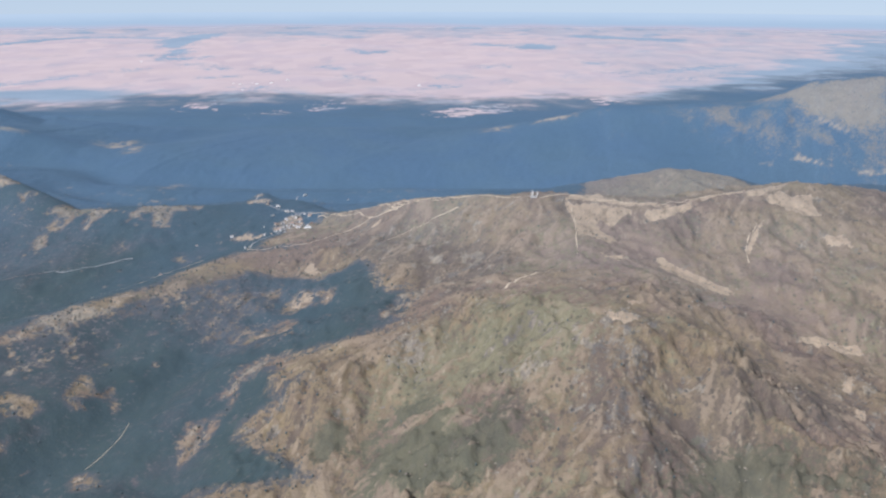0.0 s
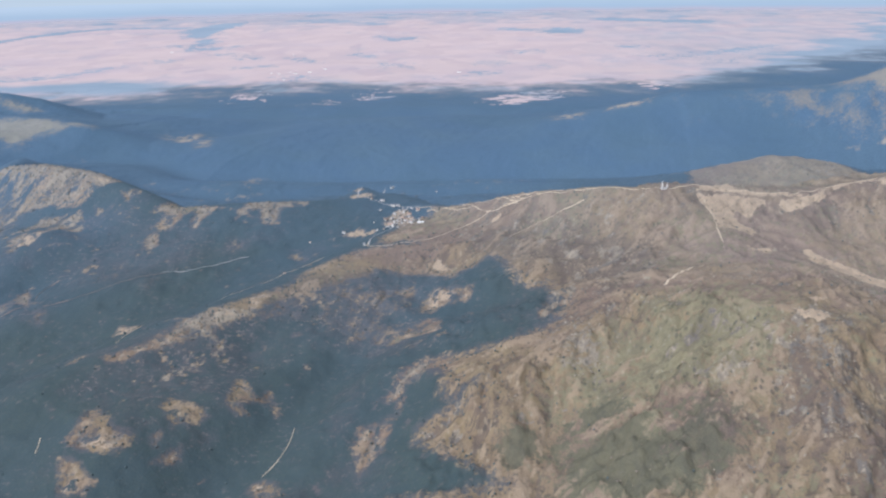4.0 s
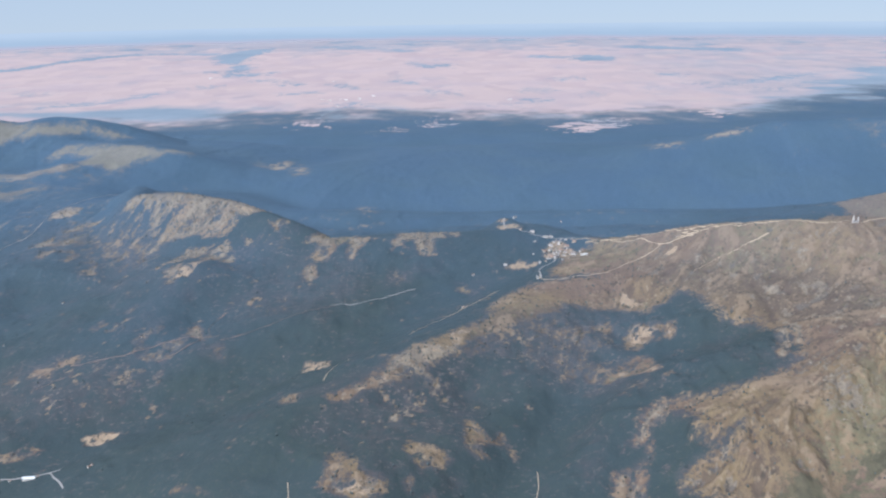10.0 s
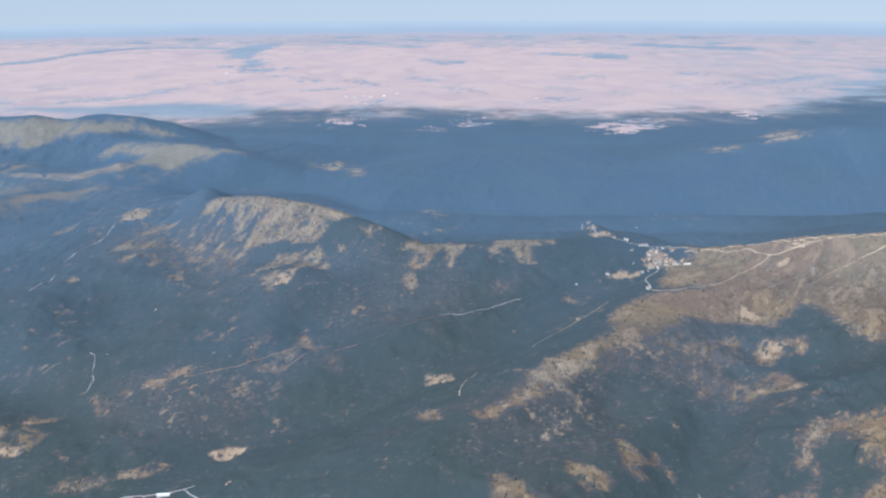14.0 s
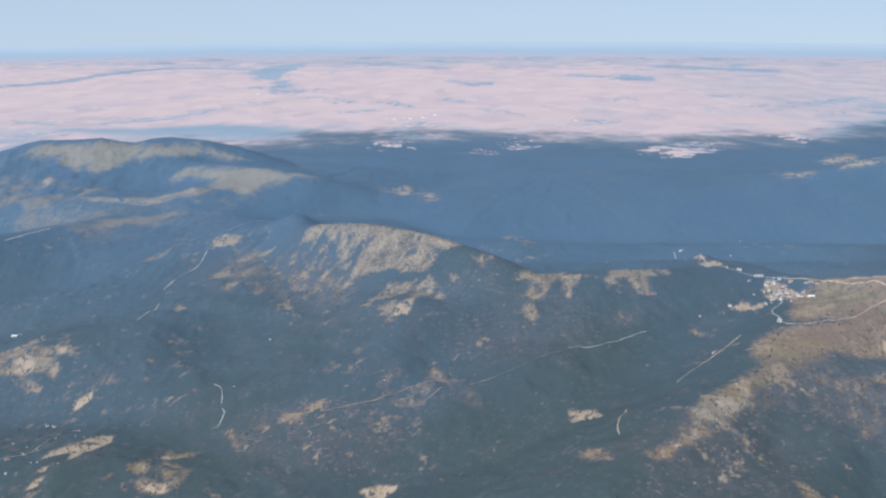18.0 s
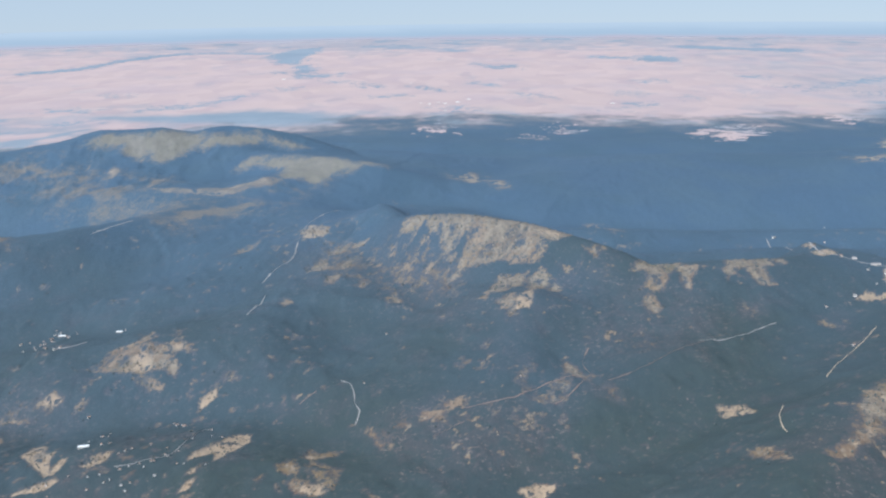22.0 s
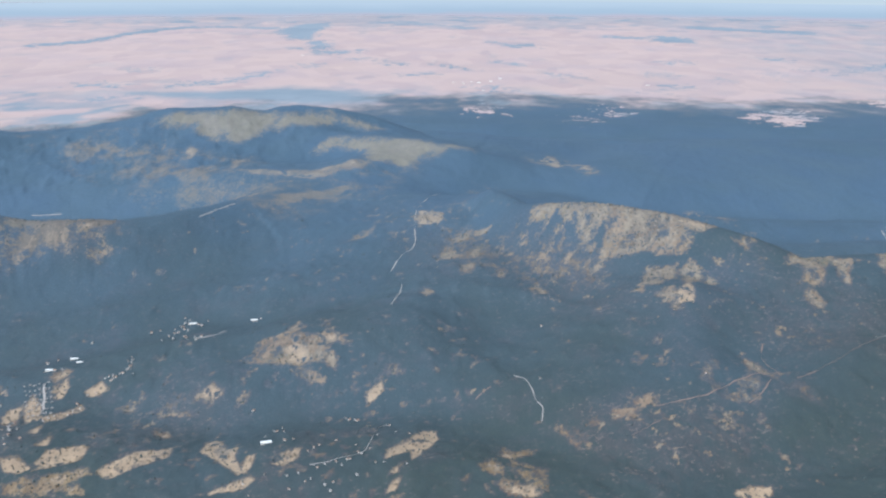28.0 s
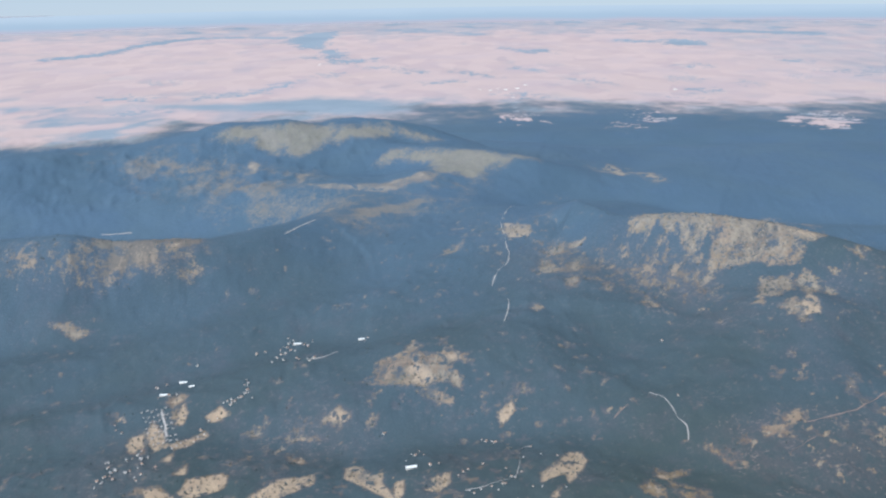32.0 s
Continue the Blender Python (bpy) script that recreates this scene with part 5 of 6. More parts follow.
# ---- the ground: one sheet, fine near the path and coarse far off ----
def inside(pts, x, y, soft):
    """1 well inside a closed outline, 0 well outside, 0.5 on it."""
    best, odd = np.full(x.shape, 1e12), np.zeros(x.shape, bool)
    for (ax, ay), (bx, by) in zip(pts, pts[1:] + pts[:1]):
        dx, dy = bx - ax, by - ay
        s = np.clip(((x - ax) * dx + (y - ay) * dy) / max(dx * dx + dy * dy, 1e-6), 0, 1)
        best = np.minimum(best, (x - ax - s * dx) ** 2 + (y - ay - s * dy) ** 2)
        if ay != by:
            odd ^= ((ay > y) != (by > y)) & (x < ax + (y - ay) * dx / dy)
    d = np.sqrt(best)
    return np.clip(0.5 + np.where(odd, d, -d) / (2 * soft), 0, 1)


def cover(x, y, z, nearest):
    """How much forest, bare rock, turf and so on stands at each place, and how much painted haze."""
    wob = np.clip((y - 150) / 300, 0.6, 3)
    jx, jy = fractal(x, y, 14, 5, 61, gain=0.6) * 2.4 * wob, fractal(x, y, 14, 5, 71, gain=0.6) * 2.4 * wob
    px, py = x + jx, y + jy
    broad, spots, patchy = fractal(x, y, 60, 4, 41), fractal(x, y, 9, 4, 45), fractal(x, y, 22, 4, 49)
    forest = np.ones(x.shape)
    rock = 0.10 + 0.20 * patchy + 0.12 * spots
    mauve, moss = np.zeros(x.shape), np.zeros(x.shape)
    turf, soil = 0.2 + 0.25 * broad, np.zeros(x.shape)
    drift = (y - 1195 + 130 * smooth(-330, -600, x) - 1.05 * np.maximum(x - 300, 0)) / (430 + 0.3 * np.maximum(x - 300, 0)) + 0.13 * fractal(x, y * 0.8, 75, 5, 81, gain=0.7)
    plain = smooth(-0.45, 0.45, drift)
    # woods on the plain, plus blue haze tint painted far off and to the right
    copse_haze = smooth(0.4, 1.1, fractal(x, y * 0.6, 90, 6, 95, gain=0.62)) * 0.3 + 0.5 * smooth(1600, 1130, y) * smooth(-0.75, 0.5, fractal(x, y * 0.7, 50, 4, 97)) + 0.5 * smooth(2500, 3300, y + 300 * broad)
    copse_haze = np.maximum(copse_haze, smooth(0.55, -0.35, (y - 1150 - 1.55 * np.maximum(x - 250, 0)) / (260 + 0.3 * np.maximum(x - 300, 0)) + 0.35 * broad) * smooth(200, 420, x))
    copse_haze = np.maximum(copse_haze, 0.42 * smooth(-50, 500, x) * (0.9 + 0.25 * fractal(x, y * 0.8, 60, 5, 99)))
    forest = forest * (1 - smooth(0.6, 1.0, plain))
    specks = fractal(x, y, 4.5, 3, 101, gain=0.7)
    glades = smooth(0.85, 1.3, specks + 0.45 * patchy + 0.35 * broad) * smooth(620, 540, y)
    forest = forest - 0.42 * glades
    heath = glades.copy()
    rock = np.maximum(rock, 0.75 * smooth(0.95, 1.3, specks + 0.3 * patchy) * glades)
    grit = fractal(x, y, 3.0, 2, 107, gain=0.7)
    knots = fractal(x, y, 2.6, 2, 117, gain=0.6)
    dots = smooth(0.85, 1.2, grit) * smooth(620, 540, y)
    streak = fractal(x, y * 0.55, 5, 4, 111, gain=0.7)
    for name, kind, soft, pts in OUTLINES:
        xs, ys = [p[0] for p in pts], [p[1] for p in pts]
        m = 6 + 2 * soft
        box = (px > min(xs) - m) & (px < max(xs) + m) & (py > min(ys) - m) & (py < max(ys) + m)
        calm = 0.65 if kind == "soil" else 0.0
        k = inside(pts, px[box] - calm * jx[box], py[box] - calm * jy[box], soft * (1.0 if kind == "soil" or name == "main_bare" else 1.6))
        if kind in ("bare", "rock", "soil") and name not in ("main_bare", "pass_meadow"):
            k = k * smooth(-0.75, 0.15, 0.75 * specks[box] + 0.45 * spots[box] + 1.1 * (k - 0.5) + 0.25)
        if kind == "patchy":
            tuft = smooth(-0.4, 0.25, specks[box] + 0.6 * spots[box] + 0.25)
            forest[box] = np.minimum(forest[box], 1 - k * tuft)
            soil[box] = np.maximum(soil[box], k * tuft * (0.75 + 0.3 * patchy[box]))
            continue
        if kind == "heather":
            heath[box] = np.maximum(heath[box], 0.55 * k)
            if name.startswith("crag"):
                rock[box] = np.maximum(rock[box], k * np.clip(0.22 + 0.45 * specks[box] + 0.2 * spots[box], 0, 0.8))
            continue
        if kind == "moss":
            moss[box] = np.maximum(moss[box], k * np.clip(0.8 + 0.5 * spots[box], 0, 1))
            continue
        if kind == "flecks":
            fleck = smooth(0.35, 1.0, 0.8 * knots[box] + 0.5 * grit[box] + 0.25 * patchy[box])
            forest[box] = np.minimum(forest[box], 1 - 0.62 * k * fleck)
            rock[box] = np.maximum(rock[box], 0.8 * k * fleck)
            heath[box] = np.maximum(heath[box], k * (1 - fleck))
            continue
        if kind == "mauve":
            mauve[box] = np.maximum(mauve[box], k)
            continue
        if kind == "heathy":
            forest[box] = np.minimum(forest[box], 1 - k * np.clip(0.62 + 0.45 * spots[box] + 0.3 * patchy[box], 0, 1))
            heath[box] = np.maximum(heath[box], k)
            rock[box] *= 1 - 0.7 * k
            continue
        if kind == "mixed":
            hole = np.clip(0.37 + 0.22 * specks[box] + 0.15 * spots[box] + 0.12 * patchy[box], 0, 0.8)
            forest[box] = np.minimum(forest[box], 1 - k * hole)
            heath[box] = np.maximum(heath[box], k)
            rock[box] = np.maximum(rock[box] * (1 - k), k * np.clip(0.16 + 0.25 * specks[box] + 0.12 * spots[box], 0, 0.8))
        elif kind == "plainwood":
            copse_haze[box] = np.maximum(copse_haze[box], k)
        else:
            forest[box] = np.minimum(forest[box], 1 - k)
        if name == "main_bare":
            heath[box] *= 1 - k
        if kind == "rock":
            rock[box] = np.maximum(rock[box], k * np.clip(0.62 + 0.5 * spots[box], 0, 1))
            forest[box] = np.maximum(forest[box], k * 0.68 * smooth(0.3, 0.95, streak[box] + 0.35 * specks[box]))
        elif kind in ("soil", "turf"):
            field = soil if kind == "soil" else turf
            field[box] = np.maximum(field[box], k * (0.9 + 0.2 * spots[box]))
        elif kind == "bare" and name not in ("main_bare", "pass_meadow"):
            rock[box] = np.maximum(rock[box], k * np.clip(0.55 + 0.6 * spots[box], 0, 1))
            heath[box] *= 1 - k
            forest[box] = np.maximum(forest[box], 0.75 * k * dots[box])
        elif kind == "fields":
            plain[box] = np.maximum(plain[box], k)
    for kind, soft, pts in PATCHES:
        xs, ys = [p[0] for p in pts], [p[1] for p in pts]
        m = 6 + 5 * soft
        if kind in ("plainwood", "fields"):
            # far fields and woods lie in long strips across the view
            box = (x > min(xs) - m) & (x < max(xs) + m) & (y > min(ys) - 4 * m) & (y < max(ys) + 4 * m)
            k = inside([(3 * a, b) for a, b in pts], 3 * (x[box] + 3 * jx[box]), y[box] + 6 * jy[box], soft)
            field = copse_haze if kind == "plainwood" else plain
            field[box] = np.maximum(field[box], k)
            continue
        box = (px > min(xs) - m) & (px < max(xs) + m) & (py > min(ys) - m) & (py < max(ys) + m)
        bite = {"rock": 0.55, "grey": 0.8, "pink": 0.7, "bare": 0.45}.get(kind, 0.45)
        k = inside(pts, x[box] + bite * jx[box], y[box] + bite * jy[box], soft * {"grey": 2.0, "soil": 1.2}.get(kind, 1.8))
        fray = knots[box] + 0.6 * specks[box]
        if kind == "heather":
            heath[box] = np.maximum(heath[box], 0.6 * k)
            turf[box] *= 1 - 0.8 * k
            continue
        if kind == "turf":
            turf[box] = np.maximum(turf[box], 0.42 * k)
            forest[box] = np.minimum(forest[box], 1 - k)
            heath[box] *= 1 - k
            continue
        if kind == "pink":
            forest[box] = np.minimum(forest[box], 1 - k * np.clip(0.36 + 0.24 * fray, 0, 0.8))
            heath[box] = np.maximum(heath[box], 0.8 * k)
            rock[box] = np.maximum(rock[box], k * np.clip(0.10 + 0.30 * fray, 0, 0.6))
            continue
        far_off = float(np.mean(ys)) > 600
        if kind == "grey" or far_off:
            fray = 0.8 * spots[box] + 0.6 * patchy[box]
        # open ground inside a patch is never clean: shrubs, single pines and stones are left in it
        bare_most = {"soil": 0.84, "bare": 0.72, "rock": 0.78, "grey": 0.88}[kind]
        open_most = np.clip(bare_most + 0.16 * spots[box] - 0.20 * np.maximum(fray, 0), 0.25, 0.95)
        if kind == "grey":
            open_most = np.clip(1.0 + 0.2 * spots[box] - 0.2 * smooth(0.5, 1.0, patchy[box]), 0.6, 1)
        wooded = smooth(0.3, 0.6, forest[box])
        forest[box] = np.minimum(forest[box], 1 - k * open_most)
        if kind == "rock":
            forest[box] = np.maximum(forest[box], k * wooded * 0.62 * smooth(0.35, 0.95, streak[box] + 0.4 * fray))
        elif kind != "grey":
            forest[box] = np.maximum(forest[box], 0.78 * wooded * k * smooth(0.55, 0.95, fray))
        heath[box] *= 1 - 0.8 * k
        if kind == "soil":
            soil[box] = np.maximum(soil[box], k * np.clip(1 - wooded * (0.20 - 0.25 * spots[box]), 0, 1))
            rock[box] = np.maximum(rock[box], k)
        elif kind == "bare":
            soil[box] = np.maximum(soil[box], k * np.clip(0.26 + 0.40 * spots[box] + 0.25 * fray, 0, 0.8))
            rock[box] = np.maximum(rock[box], k * np.clip(0.46 + 0.40 * patchy[box] + 0.2 * spots[box], 0, 1))
        else:
            rock[box] = np.maximum(rock[box], k * np.clip(0.72 + 0.35 * spots[box], 0, 1))
            turf[box] = np.maximum(turf[box], k * ((0.9 if xs[0] < 0 else 0.0) if kind == "grey" else 0.7 * smooth(0.0, 0.5, patchy[box])))
            if kind == "grey":
                rock[box] *= 1 - 0.6 * k * smooth(-0.2, 0.3, spots[box])
    # painted haze, growing with distance along y
    far_haze = smooth(255, 650, y + 40 * broad)
    return {"forest": forest, "rock": rock, "turf": turf, "soil": soil, "plain": plain, "far_haze": far_haze, "copse_haze": copse_haze, "heath": heath, "mauve": mauve, "moss": moss}


def downhill(x, y, z):
    """Strokes that run down the slopes, about 0.5 in the middle: worn gullies and bands of scrub."""
    zx = np.gradient(z, axis=1) / np.gradient(x, axis=1)
    zy = (np.gradient(z, axis=0) - zx * np.gradient(x, axis=0)) / np.gradient(y, axis=0)
    steep = np.sqrt(zx * zx + zy * zy) + 1e-6
    gx, gy = zx / steep, zy / steep
    bend = 0.5 * fractal(x, y, 9, 2, 151)
    gx, gy = gx - bend * gy, gy + bend * gx
    total = 0.0
    for size, reach, seed, much in ((1.5, 4.0, 141, 1.0), (4.0, 12.0, 143, 0.8)):
        lines = 0.0
        for s in np.linspace(-1, 1, 7):
            lines = lines + value_noise((x + s * reach * gx) / size, (y + s * reach * gy) / size, seed)
        total = total + much * lines / lines.std()
    return total / 1.28 * smooth(0.05, 0.25, steep)


SHEET = {}


def half_width(y):
    return np.where(y > 120, 380 + 0.60 * np.maximum(y - 120, 0), 380 + 1.2 * np.maximum(120 - y, 0))


def surface(x, y, key="z"):
    """The height of the sheet, or another of its fields, at places on the plan."""
    x, y = np.asarray(x, float), np.asarray(y, float)
    ys, cols, table = SHEET["ys"], SHEET["cols"], SHEET[key]
    b = np.clip(np.searchsorted(ys, y) - 1, 0, len(ys) - 2)
    v = (y - ys[b]) / (ys[b + 1] - ys[b])
    i = np.clip(((x + 205) / half_width(y) + 1) / 2 * (cols - 1), 0, cols - 1.001)
    a = i.astype(int)
    u = i - a
    return (table[b, a] * (1 - u) + table[b, a + 1] * u) * (1 - v) + (table[b + 1, a] * (1 - u) + table[b + 1, a + 1] * u) * v


def sheet_mesh(name, ys, cols, material):
    u = np.linspace(-1, 1, cols)
    y = np.repeat(ys[:, None], cols, 1)
    wide = half_width(y)
    x = -205 + u[None, :] * wide
    rows = len(ys)
    # broad relief on every second point, then in between
    cz, cn = massif(x[::2, ::2], y[::2, ::2])

    def fill(c):
        full = np.empty((rows, cols))
        full[::2, ::2] = c
        full[1::2, ::2] = (c[:-1] + c[1:]) / 2
        full[:, 1::2] = (full[:, 0:-1:2] + full[:, 2::2]) / 2
        return full

    near = fill(cn)
    z = fill(cz) + detail(x, y, near)
    strokes = np.zeros(x.shape)
    close = (ys > 150) & (ys < 640)
    strokes[close] = downhill(x[close], y[close], fill(cz)[close])
    masks = cover(x, y, z, near)
    z = z - (0.20 + 0.14 * smooth(-110, -50, x)) * strokes * smooth(640, 500, y) * (1 - 0.9 * smooth(0.3, 0.7, masks["forest"]))
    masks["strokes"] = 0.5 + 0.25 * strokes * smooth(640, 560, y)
    crowns = 0.40 + 0.13 * value_noise(x * 0.8, y * 0.8, 131) + 0.16 * value_noise(x * 0.31, y * 0.31, 133)
    z = z + smooth(0.35, 0.65, masks["forest"]) * smooth(640, 520, y) * crowns
    SHEET.update(ys=ys, z=z, cols=cols, forest=masks["forest"], rock=masks["rock"])
    mesh = bpy.data.meshes.new(name)
    co = np.stack([x, y, z], -1).reshape(-1, 3)
    i = np.arange(rows * cols).reshape(rows, cols)
    quads = np.stack([i[:-1, :-1], i[:-1, 1:], i[1:, 1:], i[1:, :-1]], -1).reshape(-1, 4)
    mesh.vertices.add(len(co))
    mesh.vertices.foreach_set("co", co.ravel())
    mesh.loops.add(quads.size)
    mesh.loops.foreach_set("vertex_index", quads.ravel().astype(np.int32))
    mesh.polygons.add(len(quads))
    mesh.polygons.foreach_set("loop_start", np.arange(0, quads.size, 4, dtype=np.int32))
    for key, values in masks.items():
        mesh.attributes.new(key, "FLOAT", "POINT").data.foreach_set("value", np.ascontiguousarray(values, np.float32).ravel())
    mesh.materials.append(material)
    mesh.update()
    mesh.shade_smooth()
    return mesh


behind = -np.geomspace(3000, 40, 14)
near_rows = np.linspace(-20, 140, 20)
ahead = 140 * (4950 / 140) ** np.linspace(0, 1, 881)
ROW_Y = np.concatenate([behind, near_rows[:-1], ahead])
if len(ROW_Y) % 2 == 0:
    ROW_Y = ROW_Y[1:]
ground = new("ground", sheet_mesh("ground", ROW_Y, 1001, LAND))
tagged(ground, "pine-covered mountains, bare summits and a pale cereal plain", "ground", kind="structure")


# ---- the last of the plain, lost in haze: a far backdrop ----
def backdrop_mesh(name, radius, low, high, steps=48):
    """A tall strip bent round the middle of the path, far out on the plain."""
    bm = bmesh.new()
    ring = []
    for k in range(steps + 1):
        a = radians(-62 + 124 * k / steps)
        x, y = -205 + radius * math.sin(a), radius * math.cos(a)
        ring.append([bm.verts.new((x * f, y * f, z)) for z, f in ((low, 1.0), (high, 1.0), (high, 1.004), (low, 1.004))])
    for a, b in zip(ring, ring[1:]):
        for i in range(4):
            bm.faces.new((a[i], b[i], b[(i + 1) % 4], a[(i + 1) % 4]))
    mesh = bpy.data.meshes.new(name)
    bm.to_mesh(mesh)
    bm.free()
    return mesh


FAR, FAR_LOW, FAR_HIGH = 3700.0, -12.0, 52.0


def distance_material():
    n = Nodes("hazy_distance", 1.0, 0.0)
    split = n.tree.nodes.new("ShaderNodeSeparateXYZ")
    n.put(split.inputs[0], n.where)
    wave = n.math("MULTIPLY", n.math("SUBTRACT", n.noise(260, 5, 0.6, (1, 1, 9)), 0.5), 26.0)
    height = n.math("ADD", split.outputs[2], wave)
    # haze gradient painted up the strip, which glows by itself
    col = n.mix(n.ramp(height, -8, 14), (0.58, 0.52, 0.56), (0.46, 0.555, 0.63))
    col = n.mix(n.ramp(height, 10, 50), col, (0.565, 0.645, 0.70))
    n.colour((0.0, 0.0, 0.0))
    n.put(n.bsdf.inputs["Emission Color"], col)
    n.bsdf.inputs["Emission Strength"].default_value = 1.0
    return n.mat


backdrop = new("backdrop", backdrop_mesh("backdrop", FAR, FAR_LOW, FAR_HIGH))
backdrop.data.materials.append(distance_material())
tagged(backdrop, "pale blue hazy distance beyond the plain", "backdrop", kind="structure")


# ---- roads and tracks, laid on the ground ----
def ribbon(name, pts, width, material, label, broken=False):
    p = [Vector((a, b, 0)) for a, b in pts]
    p = [p[0] * 2 - p[1]] + p + [p[-1] * 2 - p[-2]]
    line = []
    for k in range(1, len(p) - 2):
        n = max(3, int((p[k + 1] - p[k]).length / 1.2))
        for j in range(n):
            t = j / n
            line.append(0.5 * (2 * p[k] + (p[k + 1] - p[k - 1]) * t + (2 * p[k - 1] - 5 * p[k] + 4 * p[k + 1] - p[k + 2]) * t * t
                               + (3 * p[k] - p[k - 1] - 3 * p[k + 1] + p[k + 2]) * t ** 3))
    line.append(p[-2])
    c = np.array([(v.x, v.y) for v in line])
    c = c + np.stack([fractal(c[:, 0], c[:, 1], 7, 2, 3), fractal(c[:, 0], c[:, 1], 7, 2, 4)], 1) * 0.35
    d = np.gradient(c, axis=0)
    side = np.stack([-d[:, 1], d[:, 0]], 1) / np.maximum(np.linalg.norm(d, axis=1, keepdims=True), 1e-6)
    half = width / 2 * (1 + 0.35 * fractal(c[:, 0], c[:, 1], 5, 2, 8))[:, None]
    if broken:
        half = half * (0.22 + 1.15 * smooth(-0.45, 0.25, fractal(c[:, 0], c[:, 1], 6, 2, 12)))[:, None]
    rows = [c + side * half * f for f in (-1.15, -1, -0.33, 0.33, 1, 1.15)]
    lift = [-0.25, 0.10, 0.14, 0.14, 0.10, -0.25]
    verts = np.concatenate([np.column_stack([r, surface(r[:, 0], r[:, 1]) + h]) for r, h in zip(rows, lift)])
    n = len(c)
    faces = [(r * n + i, r * n + i + 1, (r + 1) * n + i + 1, (r + 1) * n + i) for r in range(5) for i in range(n - 1)]
    mesh = bpy.data.meshes.new(name)
    mesh.from_pydata([tuple(v) for v in verts], [], [f[::-1] for f in faces])
    mesh.materials.append(material)
    return tagged(new(name, mesh), label, "road", kind="structure")


def gravel_material(name, a, b):
    n = Nodes(name, 0.9, 0.2)
    n.colour(n.mix(n.noise(1.5, 4), a, b))
    n.bump(n.noise(0.3, 3), 0.4, 0.05)
    return n.mat


EARTH = gravel_material("brown_earth", (0.205, 0.155, 0.140), (0.165, 0.130, 0.120))
GRAVEL = gravel_material("pale_gravel", (0.46, 0.38, 0.28), (0.36, 0.28, 0.20))
TARMAC = gravel_material("bleached_asphalt", (0.36, 0.34, 0.32), (0.28, 0.26, 0.25))
for name, width, pts in ROADS:
    paved = "road" in name or "highway" in name
    ribbon("road" if paved else "track", pts, width, EARTH if "forest" in name and name[-1] not in "df" else TARMAC if paved else GRAVEL,
           "sunlit bleached asphalt mountain road" if paved else "pale gravel track over the mountain",
           name.startswith(("old_run", "forest", "coomb", "run_track", "saddle_track", "saddle_road", "village_road_a")))


# ---- things: helpers ----
def part(name, bm, material, parent, label=""):
    """Links a bmesh as one mesh object under a thing or under a part."""
    mesh = bpy.data.meshes.new(name)
    bm.to_mesh(mesh)
    bm.free()
    mesh.materials.append(material)
    ob = new(name, mesh)
    ob.parent = parent
    return tagged(ob, label) if label else ob


def same_part(ob, x, y, z, turn=0):
    """Another part on the same mesh."""
    twin = ob.copy()
    scene.collection.objects.link(twin)
    twin.matrix_basis = pose(x, y, z, 0, 0, turn)
    return twin


def block(w, d, h, z=0.0, bevel=0.0):
    bm = bmesh.new()
    bmesh.ops.create_cube(bm, size=1, matrix=Matrix.Translation((0, 0, z + h / 2)) @ Matrix.Diagonal((w, d, h, 1)))
    if bevel:
        bmesh.ops.bevel(bm, geom=bm.edges[:], offset=bevel, segments=1, affect="EDGES")
    return bm


def gable_walls(w, d, h, rise):
    """Four walls with pointed ends, as one closed body."""
    bm = bmesh.new()
    v = [bm.verts.new(p) for p in ((-w / 2, -d / 2, -0.3), (w / 2, -d / 2, -0.3), (w / 2, d / 2, -0.3), (-w / 2, d / 2, -0.3),
                                   (-w / 2, -d / 2, h), (w / 2, -d / 2, h), (w / 2, d / 2, h), (-w / 2, d / 2, h),
                                   (-w / 2, 0, h + rise), (w / 2, 0, h + rise))]
    for f in ((0, 1, 5, 4), (2, 3, 7, 6), (1, 2, 6, 9, 5), (3, 0, 4, 8, 7), (4, 5, 9, 8), (6, 7, 8, 9), (3, 2, 1, 0)):
        bm.faces.new([v[i] for i in f])
    return bm


def gable_roof(w, d, h, rise, thick, over):
    """Two sloping slabs that meet at the ridge and stand over the walls."""
    bm = bmesh.new()
    k = rise / (d / 2)
    ew, ed = w / 2 + over, d / 2 + over
    low = h - over * k
    ring = [(-ed, low + 0.02), (0, h + rise + 0.02), (ed, low + 0.02), (ed, low + 0.02 + thick), (0, h + rise + 0.02 + thick), (-ed, low + 0.02 + thick)]
    ends = [[bm.verts.new((x, y, z)) for y, z in ring] for x in (-ew, ew)]
    for i in range(6):
        j = (i + 1) % 6
        bm.faces.new((ends[0][i], ends[0][j], ends[1][j], ends[1][i]))
    bm.faces.new(ends[0][::-1]), bm.faces.new(ends[1])
    bmesh.ops.recalc_face_normals(bm, faces=bm.faces[:])
    return bm


def plain_material(name, a, b, size=0.5, rough=0.8, spec=0.3):
    n = Nodes(name, rough, spec)
    rnd = n.tree.nodes.new("ShaderNodeObjectInfo").outputs["Random"]
    col = n.mix(n.noise(size, 4), a, b)
    n.colour(n.mix(n.math("MULTIPLY", rnd, 0.35), col, tuple(0.75 * c for c in a)))
    n.bump(n.noise(size / 4, 3), 0.3, 0.03)
    return n.mat


